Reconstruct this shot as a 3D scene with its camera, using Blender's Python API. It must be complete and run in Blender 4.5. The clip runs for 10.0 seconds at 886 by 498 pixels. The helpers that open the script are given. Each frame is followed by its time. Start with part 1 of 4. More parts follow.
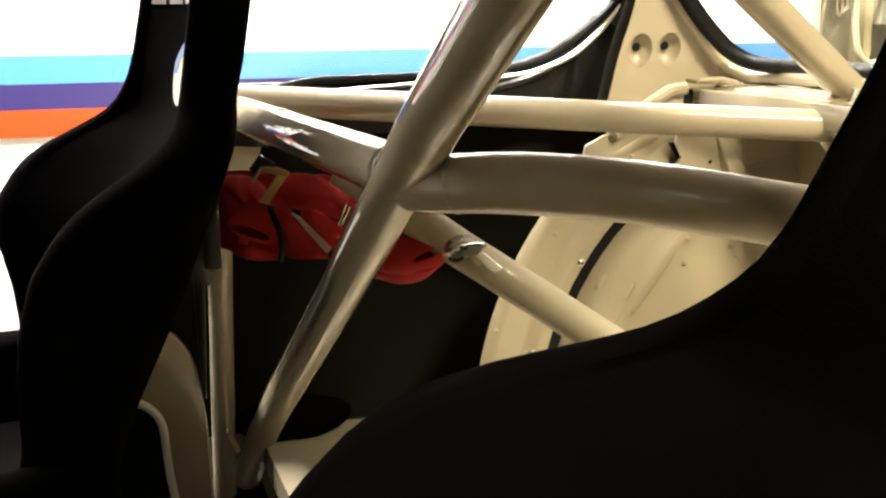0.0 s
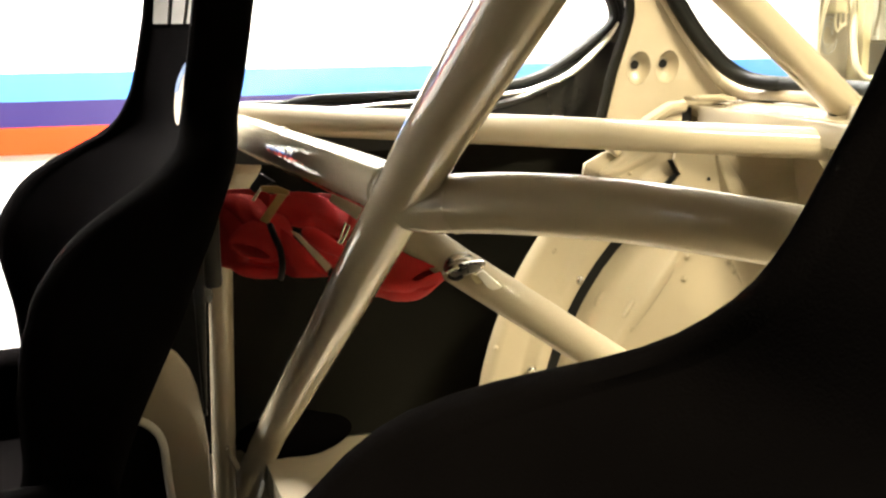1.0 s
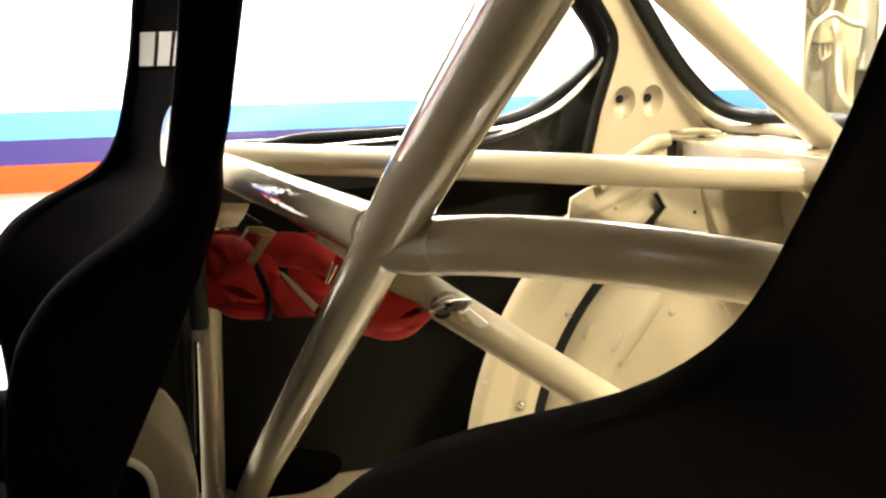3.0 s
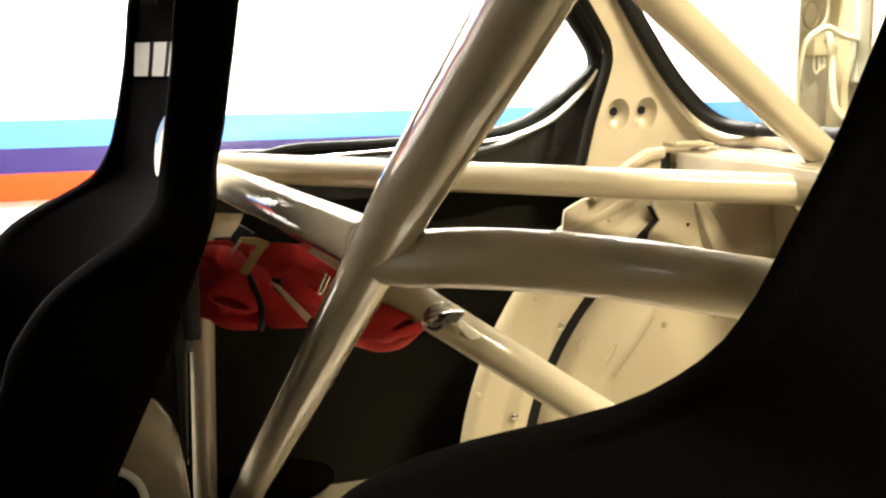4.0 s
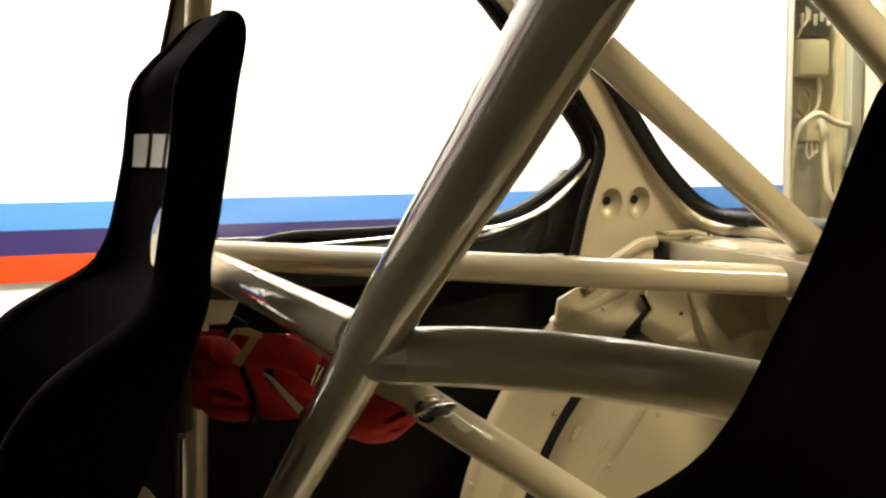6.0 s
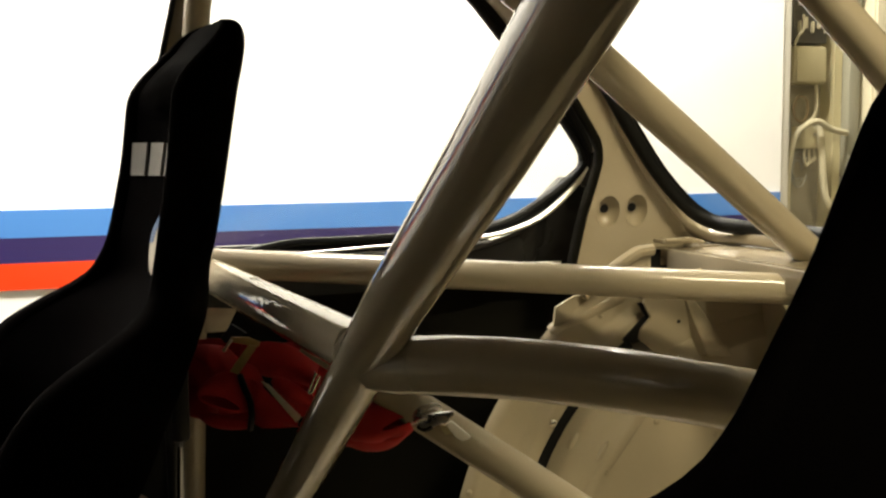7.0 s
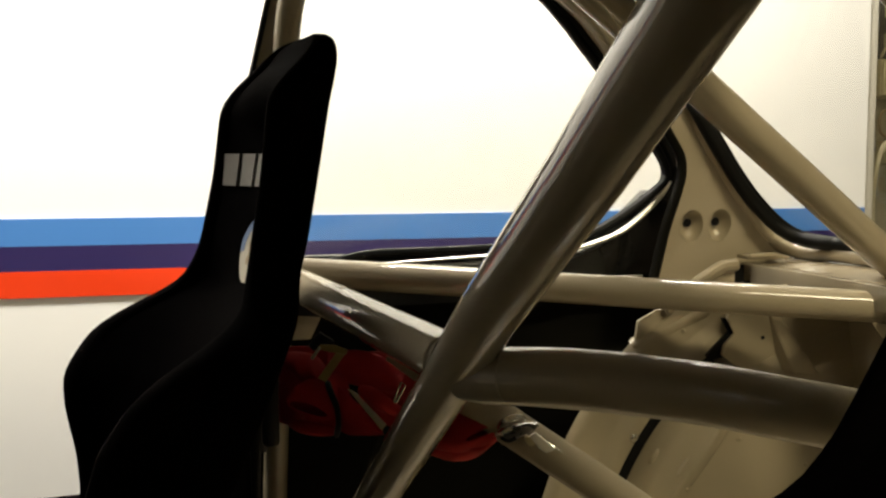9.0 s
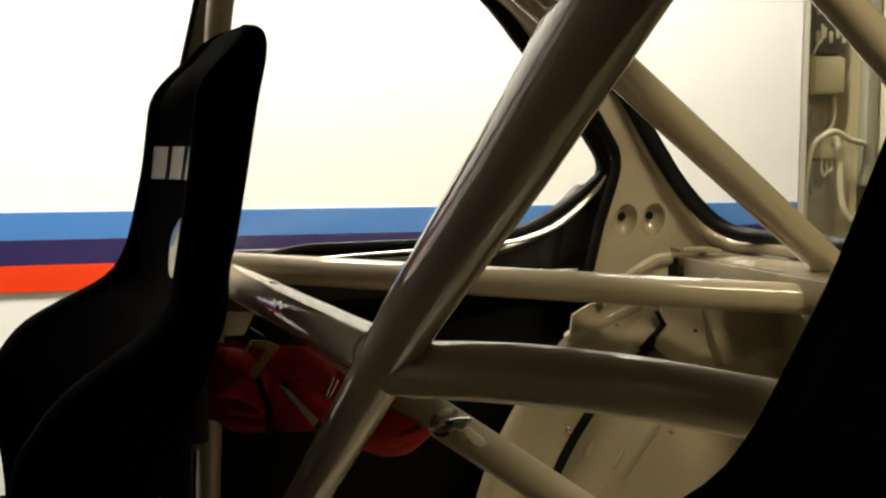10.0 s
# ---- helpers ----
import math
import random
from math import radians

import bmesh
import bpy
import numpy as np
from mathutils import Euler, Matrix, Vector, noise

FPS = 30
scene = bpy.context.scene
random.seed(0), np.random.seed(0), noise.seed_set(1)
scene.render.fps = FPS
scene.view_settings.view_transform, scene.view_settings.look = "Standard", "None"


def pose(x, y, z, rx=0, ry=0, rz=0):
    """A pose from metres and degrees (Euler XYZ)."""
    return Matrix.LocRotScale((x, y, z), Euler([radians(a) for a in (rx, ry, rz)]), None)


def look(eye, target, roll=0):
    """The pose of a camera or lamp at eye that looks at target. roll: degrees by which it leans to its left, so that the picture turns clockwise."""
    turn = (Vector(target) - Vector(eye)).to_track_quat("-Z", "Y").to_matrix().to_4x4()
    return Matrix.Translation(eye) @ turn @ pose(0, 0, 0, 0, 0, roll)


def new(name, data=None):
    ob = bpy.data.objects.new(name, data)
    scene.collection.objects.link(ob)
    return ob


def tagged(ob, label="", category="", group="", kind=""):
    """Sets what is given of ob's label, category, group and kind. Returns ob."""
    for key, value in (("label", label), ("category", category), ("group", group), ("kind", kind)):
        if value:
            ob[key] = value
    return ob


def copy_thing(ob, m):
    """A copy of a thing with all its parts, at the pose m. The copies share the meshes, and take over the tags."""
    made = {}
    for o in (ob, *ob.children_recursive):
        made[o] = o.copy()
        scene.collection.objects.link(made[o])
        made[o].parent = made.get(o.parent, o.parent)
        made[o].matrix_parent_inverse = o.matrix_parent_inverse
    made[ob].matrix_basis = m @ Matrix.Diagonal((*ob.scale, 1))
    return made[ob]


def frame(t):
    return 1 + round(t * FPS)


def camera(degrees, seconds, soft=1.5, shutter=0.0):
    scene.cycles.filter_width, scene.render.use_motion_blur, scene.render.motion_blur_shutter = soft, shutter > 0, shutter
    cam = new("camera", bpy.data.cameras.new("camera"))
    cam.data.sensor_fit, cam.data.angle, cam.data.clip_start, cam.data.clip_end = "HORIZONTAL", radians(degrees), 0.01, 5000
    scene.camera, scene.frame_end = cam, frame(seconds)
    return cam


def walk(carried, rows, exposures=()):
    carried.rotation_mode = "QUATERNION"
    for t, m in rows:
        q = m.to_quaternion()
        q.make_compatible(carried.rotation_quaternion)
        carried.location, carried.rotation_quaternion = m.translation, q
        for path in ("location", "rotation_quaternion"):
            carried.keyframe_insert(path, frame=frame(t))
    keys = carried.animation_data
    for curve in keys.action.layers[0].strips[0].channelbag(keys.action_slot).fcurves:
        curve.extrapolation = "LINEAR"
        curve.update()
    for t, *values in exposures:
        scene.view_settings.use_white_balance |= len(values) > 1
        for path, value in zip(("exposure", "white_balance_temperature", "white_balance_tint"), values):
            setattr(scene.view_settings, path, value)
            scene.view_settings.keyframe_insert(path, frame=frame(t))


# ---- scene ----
cam = camera(45.0, 10.0, soft=2.4)
PATH = [
    (0, (0.0086, -0.0111, 1.0294), (0.6467, 1.8329, 0.5908), -0.29),
    (0.1, (0.0087, -0.0121, 1.0299), (0.6644, 1.8334, 0.6244), -0.35),
    (0.2, (0.0088, -0.0130, 1.0304), (0.6756, 1.8284, 0.6247), -0.41),
    (0.3, (0.0089, -0.0139, 1.0309), (0.6723, 1.8257, 0.6120), -0.46),
    (0.4, (0.0090, -0.0149, 1.0314), (0.6547, 1.8310, 0.6123), -0.52),
    (0.5, (0.0091, -0.0158, 1.0319), (0.6487, 1.8323, 0.6130), -0.58),
    (0.6, (0.0089, -0.0156, 1.0324), (0.6477, 1.8329, 0.6142), -0.54),
    (0.8, (0.0087, -0.0153, 1.0334), (0.6464, 1.8332, 0.6135), -0.46),
    (1, (0.0084, -0.0150, 1.0344), (0.6475, 1.8347, 0.6217), -0.38),
    (1.2, (0.0092, -0.0148, 1.0359), (0.6493, 1.8366, 0.6328), -0.43),
    (1.3, (0.0097, -0.0148, 1.0366), (0.6518, 1.8349, 0.6287), -0.45),
    (1.5, (0.0105, -0.0146, 1.0380), (0.6534, 1.8366, 0.6387), -0.50),
    (1.7, (0.0120, -0.0158, 1.0396), (0.6543, 1.8367, 0.6447), -0.68),
    (1.8, (0.0127, -0.0163, 1.0403), (0.6519, 1.8382, 0.6502), -0.77),
    (2, (0.0142, -0.0175, 1.0419), (0.6569, 1.8358, 0.6514), -0.96),
    (2.2, (0.0141, -0.0176, 1.0426), (0.6579, 1.8370, 0.6604), -1.00),
    (2.3, (0.0141, -0.0177, 1.0429), (0.6552, 1.8352, 0.6483), -1.03),
    (2.5, (0.0141, -0.0178, 1.0436), (0.6589, 1.8375, 0.6666), -1.07),
    (2.6, (0.0143, -0.0179, 1.0439), (0.6663, 1.8353, 0.6694), -1.04),
    (2.7, (0.0144, -0.0181, 1.0442), (0.6685, 1.8354, 0.6742), -1.01),
    (3.8, (0.0161, -0.0195, 1.0472), (0.6745, 1.8356, 0.6939), -0.70),
    (3.9, (0.0162, -0.0197, 1.0474), (0.6783, 1.8341, 0.6937), -0.67),
    (4, (0.0164, -0.0198, 1.0477), (0.6818, 1.8347, 0.7042), -0.64),
    (4.2, (0.0173, -0.0211, 1.0503), (0.6917, 1.8330, 0.7225), -0.80),
    (4.3, (0.0177, -0.0218, 1.0516), (0.6951, 1.8336, 0.7372), -0.88),
    (4.5, (0.0186, -0.0231, 1.0541), (0.6928, 1.8364, 0.7573), -1.05),
    (4.7, (0.0185, -0.0235, 1.0555), (0.7013, 1.8347, 0.7715), -0.89),
    (4.8, (0.0184, -0.0237, 1.0562), (0.7017, 1.8354, 0.7792), -0.81),
    (5, (0.0182, -0.0242, 1.0576), (0.6965, 1.8373, 0.7838), -0.66),
    (5.2, (0.0182, -0.0240, 1.0570), (0.7017, 1.8348, 0.7784), -0.70),
    (5.3, (0.0182, -0.0240, 1.0567), (0.6998, 1.8353, 0.7765), -0.73),
    (5.5, (0.0183, -0.0238, 1.0561), (0.6934, 1.8384, 0.7801), -0.77),
    (5.6, (0.0188, -0.0246, 1.0579), (0.6913, 1.8393, 0.7864), -0.69),
    (5.7, (0.0193, -0.0253, 1.0598), (0.6930, 1.8399, 0.8008), -0.60),
    (5.8, (0.0198, -0.0261, 1.0616), (0.6970, 1.8406, 0.8231), -0.51),
    (5.9, (0.0203, -0.0268, 1.0635), (0.6939, 1.8475, 0.8815), -0.43),
    (6, (0.0208, -0.0276, 1.0653), (0.6956, 1.8442, 0.8625), -0.34),
    (6.1, (0.0208, -0.0278, 1.0655), (0.6888, 1.8460, 0.8588), -0.34),
    (6.2, (0.0209, -0.0280, 1.0658), (0.6906, 1.8454, 0.8609), -0.34),
    (7.3, (0.0211, -0.0302, 1.0684), (0.7024, 1.8410, 0.8836), -0.35),
    (7.4, (0.0212, -0.0304, 1.0686), (0.7037, 1.8406, 0.8857), -0.35),
    (7.5, (0.0212, -0.0306, 1.0688), (0.7016, 1.8409, 0.8839), -0.35),
    (7.8, (0.0190, -0.0308, 1.0678), (0.7097, 1.8395, 0.9105), -0.23),
    (7.9, (0.0183, -0.0309, 1.0674), (0.7079, 1.8403, 0.9157), -0.19),
    (8, (0.0176, -0.0310, 1.0671), (0.6852, 1.8466, 0.8960), -0.15),
    (8.1, (0.0150, -0.0307, 1.0666), (0.6614, 1.8538, 0.8908), -0.11),
    (8.2, (0.0125, -0.0305, 1.0662), (0.6378, 1.8619, 0.8989), -0.07),
    (8.3, (0.0099, -0.0302, 1.0657), (0.6304, 1.8640, 0.9008), -0.03),
    (8.4, (0.0073, -0.0299, 1.0652), (0.6183, 1.8663, 0.8890), 0.01),
    (8.5, (0.0048, -0.0297, 1.0648), (0.5964, 1.8724, 0.8860), 0.04),
    (8.6, (0.0042, -0.0307, 1.0657), (0.5774, 1.8778, 0.8955), 0.05),
    (8.7, (0.0035, -0.0318, 1.0666), (0.5597, 1.8820, 0.8993), 0.05),
    (8.8, (0.0029, -0.0328, 1.0675), (0.5401, 1.8863, 0.8988), 0.05),
    (8.9, (0.0023, -0.0339, 1.0684), (0.5336, 1.8862, 0.8922), 0.05),
    (9, (0.0017, -0.0350, 1.0693), (0.5554, 1.8793, 0.8997), 0.06),
    (9.1, (0.0038, -0.0345, 1.0685), (0.5935, 1.8698, 0.9081), 0.16),
    (9.2, (0.0058, -0.0340, 1.0677), (0.6235, 1.8609, 0.9015), 0.27),
    (9.3, (0.0079, -0.0336, 1.0669), (0.6343, 1.8581, 0.8957), 0.38),
    (9.4, (0.0100, -0.0331, 1.0662), (0.6577, 1.8512, 0.8934), 0.48),
    (9.5, (0.0121, -0.0326, 1.0654), (0.6681, 1.8483, 0.8873), 0.59),
    (9.6, (0.0126, -0.0323, 1.0658), (0.6720, 1.8478, 0.8913), 0.51),
    (9.7, (0.0131, -0.0321, 1.0663), (0.6736, 1.8477, 0.8918), 0.44),
    (9.8, (0.0137, -0.0318, 1.0667), (0.6736, 1.8476, 0.8869), 0.36),
    (9.9, (0.0142, -0.0315, 1.0672), (0.6718, 1.8489, 0.8888), 0.28),
    (10, (0.0147, -0.0312, 1.0676), (0.6692, 1.8502, 0.8888), 0.20),
]
EXPOSURES = [(0.0, -0.15, 6130, 12), (0.5, 0.09, 6130, 12), (1.5, 0.30, 6130, 12), (2.5, 0.32, 6130, 12), (4.0, 0.18, 6220, 12), (4.5, 0.03, 6380, 12), (5.0, -0.38, 6440, 11), (5.5, -0.75, 6480, 11), (6.0, -0.99, 6480, 10), (7.5, -1.85, 6480, 10), (8.5, -2.1, 6480, 10), (10.0, -2.1, 6480, 10)]
walk(cam, [(t, look(eye, target, roll)) for t, eye, target, roll in PATH], EXPOSURES)

# ---- light ----
world = bpy.data.worlds.new("hall")
world.use_nodes = True
scene.world = world
world.node_tree.nodes["Background"].inputs[0].default_value = (0.9, 0.85, 0.75, 1)
world.node_tree.nodes["Background"].inputs[1].default_value = 0.012


def area_lamp(name, x, y, z, sx, sy, watts, colour, tilt):
    data = bpy.data.lights.new(name, "AREA")
    data.shape, data.size, data.size_y, data.energy, data.color = "RECTANGLE", sx, sy, watts, colour
    ob = new(name, data)
    ob.matrix_world = pose(x, y, z, tilt) @ pose(0, 0, -0.05)
    return ob


WARM = (1.0, 0.94, 0.83)
TUNGSTEN = (1.0, 0.87, 0.57)
NEUTRAL = (1.0, 0.97, 0.90)
# place on the ceiling, watts, length, width, colour, tilt towards the striped wall
# all six hang out of view, added to light the wall, cage and tub
LAMPS = [(-0.95, 1.95, 600, 1.3, 0.25, WARM, 45), (0.85, 1.95, 520, 1.3, 0.25, WARM, 45), (-1.1, -2.75, 43, 1.3, 0.25, NEUTRAL, -72), (1.0, -2.75, 43, 1.3, 0.25, NEUTRAL, -72), (0.95, -0.9, 210, 0.5, 0.2, TUNGSTEN, 0), (0.68, -0.25, 90, 0.8, 0.45, TUNGSTEN, 0)]
for lx, ly, watts, length, width, colour, tilt in LAMPS:
    area_lamp("added_lamp_light", lx, ly, 2.72, length, width, watts, colour, tilt)

# ---- materials ----


def nodes_of(name):
    m = bpy.data.materials.new(name)
    m.use_nodes = True
    return m, m.node_tree.nodes, m.node_tree.links, m.node_tree.nodes["Principled BSDF"]


def surface(name, colour, rough=0.5, metal=0.0, coat=0.0, spread=0.12, scale=6.0, grain=180.0, bump=0.05, rough_spread=0.1, specular=0.5, wave=0.0):
    """A surface with stains at a large scale, grain at a small one, and fine relief."""
    m, n, l, b = nodes_of(name)
    co = n.new("ShaderNodeTexCoord")
    big = n.new("ShaderNodeTexNoise")
    big.inputs["Scale"].default_value, big.inputs["Detail"].default_value = scale, 6
    fine = n.new("ShaderNodeTexNoise")
    fine.inputs["Scale"].default_value, fine.inputs["Detail"].default_value = grain, 3
    l.new(co.outputs["Object"], big.inputs["Vector"])
    l.new(co.outputs["Object"], fine.inputs["Vector"])
    mix = n.new("ShaderNodeMix")
    mix.data_type = "RGBA"
    dark = [c * (1 - spread) for c in colour]
    light = [min(1, c * (1 + spread)) for c in colour]
    mix.inputs["A"].default_value, mix.inputs["B"].default_value = (*dark, 1), (*light, 1)
    add = n.new("ShaderNodeMath")
    add.operation = "MULTIPLY_ADD"
    add.inputs[1].default_value = 0.3
    l.new(fine.outputs["Fac"], add.inputs[0])
    sub = n.new("ShaderNodeMath")
    sub.operation = "MULTIPLY_ADD"
    sub.inputs[1].default_value, sub.inputs[2].default_value = 1.4, -0.35
    l.new(big.outputs["Fac"], sub.inputs[0])
    l.new(sub.outputs[0], add.inputs[2])
    l.new(add.outputs[0], mix.inputs["Factor"])
    l.new(mix.outputs["Result"], b.inputs["Base Color"])
    rr = n.new("ShaderNodeMapRange")
    rr.inputs["To Min"].default_value, rr.inputs["To Max"].default_value = max(0.02, rough - rough_spread), min(1, rough + rough_spread)
    l.new(big.outputs["Fac"], rr.inputs["Value"])
    l.new(rr.outputs["Result"], b.inputs["Roughness"])
    b.inputs["Metallic"].default_value = metal
    b.inputs["Coat Weight"].default_value, b.inputs["Coat Roughness"].default_value = coat, 0.03
    b.inputs["Specular IOR Level"].default_value = specular
    if wave:
        # brushed-on lacquer over hand-worked metal: the gloss ripples slightly
        b.inputs["Coat IOR"].default_value = 1.75
        ripple, rb = n.new("ShaderNodeTexNoise"), n.new("ShaderNodeBump")
        ripple.inputs["Scale"].default_value, ripple.inputs["Detail"].default_value = 34, 2
        rb.inputs["Strength"].default_value, rb.inputs["Distance"].default_value = wave, 0.003
        l.new(co.outputs["Object"], ripple.inputs["Vector"])
        l.new(ripple.outputs["Fac"], rb.inputs["Height"])
        l.new(rb.outputs["Normal"], b.inputs["Coat Normal"])
    if bump:
        bp = n.new("ShaderNodeBump")
        bp.inputs["Strength"].default_value, bp.inputs["Distance"].default_value = bump, 0.002
        l.new(fine.outputs["Fac"], bp.inputs["Height"])
        l.new(bp.outputs["Normal"], b.inputs["Normal"])
    return m


PAINT = (0.315, 0.265, 0.178)
M_BODY = surface("beige_body_paint", PAINT, 0.55, coat=1.0, spread=0.07, scale=5, bump=0.02, specular=0.1, wave=0.35)
M_CAGE = surface("beige_cage_paint", PAINT, 0.6, coat=1.0, spread=0.06, scale=9, bump=0.01, rough_spread=0.08, specular=0.1, wave=0.25)
M_MATTE = surface("matte_beige_paint", PAINT, 0.45, coat=0.35, spread=0.08, scale=12, grain=700, bump=0.12, specular=0.2)
M_WALL = surface("white_wall_paint", (0.86, 0.85, 0.81), 0.5, spread=0.02, scale=1.5, bump=0.02)
M_BLUE = surface("light_blue_stripe", (0.055, 0.19, 0.50), 0.4, spread=0.05, scale=2)
M_NAVY = surface("navy_stripe", (0.022, 0.014, 0.085), 0.4, spread=0.05, scale=2)
M_RED = surface("orange_red_stripe", (0.78, 0.045, 0.004), 0.4, spread=0.04, scale=2)
M_SEAT = surface("black_seat_velour", (0.0018, 0.0015, 0.0015), 0.95, spread=0.25, scale=14, grain=600, bump=0.25, specular=0.5)
M_SEAT.node_tree.nodes["Principled BSDF"].inputs["IOR"].default_value = 1.04
M_SHELL = surface("black_shell", (0.006, 0.006, 0.006), 0.5, spread=0.2, specular=0.3)
M_BLACK = surface("black_trim_panel", (0.006, 0.0055, 0.0038), 0.8, spread=0.25, scale=4, bump=0.1, specular=0.05)
M_GLOSS = surface("gloss_black_trim", (0.003, 0.003, 0.0028), 0.3, spread=0.2, coat=0.25, specular=0.3)
M_RUBBER = surface("black_rubber", (0.005, 0.005, 0.0045), 0.55, spread=0.2, specular=0.15)
M_BELT = surface("red_webbing", (0.38, 0.018, 0.016), 0.8, spread=0.2, scale=25, grain=500, bump=0.3, specular=0.2)
M_BRASS = surface("brass_hook", (0.34, 0.22, 0.06), 0.5, metal=0.35, spread=0.15, scale=30)
M_STEEL = surface("zinc_steel", (0.62, 0.60, 0.55), 0.25, metal=1.0, spread=0.15, scale=40)
M_CHROME = surface("bright_chrome", (0.85, 0.84, 0.80), 0.34, metal=1.0, spread=0.06, scale=30, bump=0)
M_LOGO = surface("off_white_stitching", (0.24, 0.225, 0.20), 0.8, spread=0.08, scale=60, grain=900, bump=0.2)
M_FLOOR = surface("grey_hall_floor", (0.035, 0.035, 0.033), 0.55, spread=0.2, scale=2, grain=90)
M_DIM = surface("dark_grey_wall_paint", (0.10, 0.095, 0.085), 0.7, spread=0.08, scale=1.5)
M_CEIL = surface("grey_ceiling", (0.30, 0.29, 0.27), 0.7, spread=0.04, scale=2)
M_CREAM = surface("cream_plastic", (0.50, 0.44, 0.25), 0.45, spread=0.08, scale=12)
M_GREY = surface("grey_panel", (0.30, 0.29, 0.22), 0.5, spread=0.12, scale=8)
M_WHITE = surface("off_white_beading", (0.66, 0.63, 0.54), 0.4, spread=0.06, scale=20)
M_BRASS2 = surface("brown_cable", (0.20, 0.14, 0.06), 0.5, spread=0.1, scale=20)
M_CABW = surface("cream_cabinet_paint", (0.52, 0.47, 0.33), 0.45, spread=0.04, scale=5)
M_BADGE = surface("cream_badge_cloth", (0.42, 0.38, 0.30), 0.8, spread=0.08, scale=60, grain=900, bump=0.2)
M_RING = surface("blue_badge_ring", (0.10, 0.16, 0.30), 0.5, spread=0.1, scale=40)
M_CABLE = surface("pale_cable", (0.52, 0.47, 0.31), 0.5, spread=0.1, scale=20)
# grey-brown with the shade of the niche and socket opening mixed in
M_RECESS = surface("recess_shade", (0.27, 0.24, 0.16), 0.7, spread=0.3, scale=12)
M_BREAKER = surface("dark_brown_plastic", (0.06, 0.055, 0.045), 0.5, spread=0.2, scale=20)
M_WIRE = surface("blue_grey_wire", (0.30, 0.30, 0.27), 0.5, spread=0.2, scale=30)


def lamp_cover():
    m, n, l, b = nodes_of("lit_diffuser")
    b.inputs["Emission Color"].default_value = (*WARM, 1)
    b.inputs["Emission Strength"].default_value = 6
    return m


def clear_glass():
    m, n, l, b = nodes_of("window_glass")
    out = n["Material Output"]
    clear, gloss, mix = n.new("ShaderNodeBsdfTransparent"), n.new("ShaderNodeBsdfGlossy"), n.new("ShaderNodeMixShader")
    clear.inputs[0].default_value = (0.985, 0.985, 0.975, 1)
    gloss.inputs["Roughness"].default_value = 0.02
    mix.inputs[0].default_value = 0.035
    l.new(clear.outputs[0], mix.inputs[1])
    l.new(gloss.outputs[0], mix.inputs[2])
    dust, film = n.new("ShaderNodeMixShader"), n.new("ShaderNodeBsdfDiffuse")
    film.inputs[0].default_value = (0.75, 0.73, 0.66, 1)
    haze = n.new("ShaderNodeTexNoise")
    haze.inputs["Scale"].default_value, haze.inputs["Detail"].default_value = 7, 5
    amount = n.new("ShaderNodeMapRange")
    amount.inputs["To Min"].default_value, amount.inputs["To Max"].default_value = 0.01, 0.045
    l.new(haze.outputs["Fac"], amount.inputs["Value"])
    l.new(amount.outputs["Result"], dust.inputs[0])
    l.new(mix.outputs[0], dust.inputs[1])
    l.new(film.outputs[0], dust.inputs[2])
    l.new(dust.outputs[0], out.inputs["Surface"])
    n.remove(b)
    return m


M_LIT = lamp_cover()
M_GLASS = clear_glass()

# ---- helpers of the build ----


def thing(name, label, category, group="", kind="", at=(0, 0, 0)):
    ob = new(name)
    ob.location = at
    return tagged(ob, label, category, group, kind)


def mesh_of(name, bm, material, smooth=35):
    me = bpy.data.meshes.new(name)
    bmesh.ops.recalc_face_normals(bm, faces=bm.faces)
    bm.to_mesh(me)
    bm.free()
    me.materials.append(material)
    if smooth:
        me.polygons.foreach_set("use_smooth", [True] * len(me.polygons))
        me.set_sharp_from_angle(angle=radians(smooth))
    return me


def part(name, bm, material, parent=None, label="", smooth=35):
    ob = new(name, mesh_of(name, bm, material, smooth))
    if parent:
        ob.parent = parent
        bpy.context.view_layer.update()
        ob.matrix_parent_inverse = parent.matrix_world.inverted()
    return tagged(ob, label)


def spline(pts, per=8, closed=False):
    """Points along a smooth curve through the given ones."""
    p = [Vector(a) for a in pts]
    n = len(p)
    out = []
    for i in range(n if closed else n - 1):
        if closed:
            a, b, c, d = p[i - 1], p[i], p[(i + 1) % n], p[(i + 2) % n]
        else:
            a, b, c, d = p[max(i - 1, 0)], p[i], p[i + 1], p[min(i + 2, n - 1)]
        for k in range(per):
            t = k / per
            out.append(0.5 * (2 * b + (c - a) * t + (2 * a - 5 * b + 4 * c - d) * t * t + (3 * b - a - 3 * c + d) * t ** 3))
    if not closed:
        out.append(p[-1])
    return out


def eased(pts, rounds=24):
    """The same row of points with its kinks smoothed away."""
    p = [Vector(a) for a in pts]
    for _ in range(rounds):
        p = [p[0]] + [(p[i - 1] + 2 * p[i] + p[i + 1]) / 4 for i in range(1, len(p) - 1)] + [p[-1]]
    return p


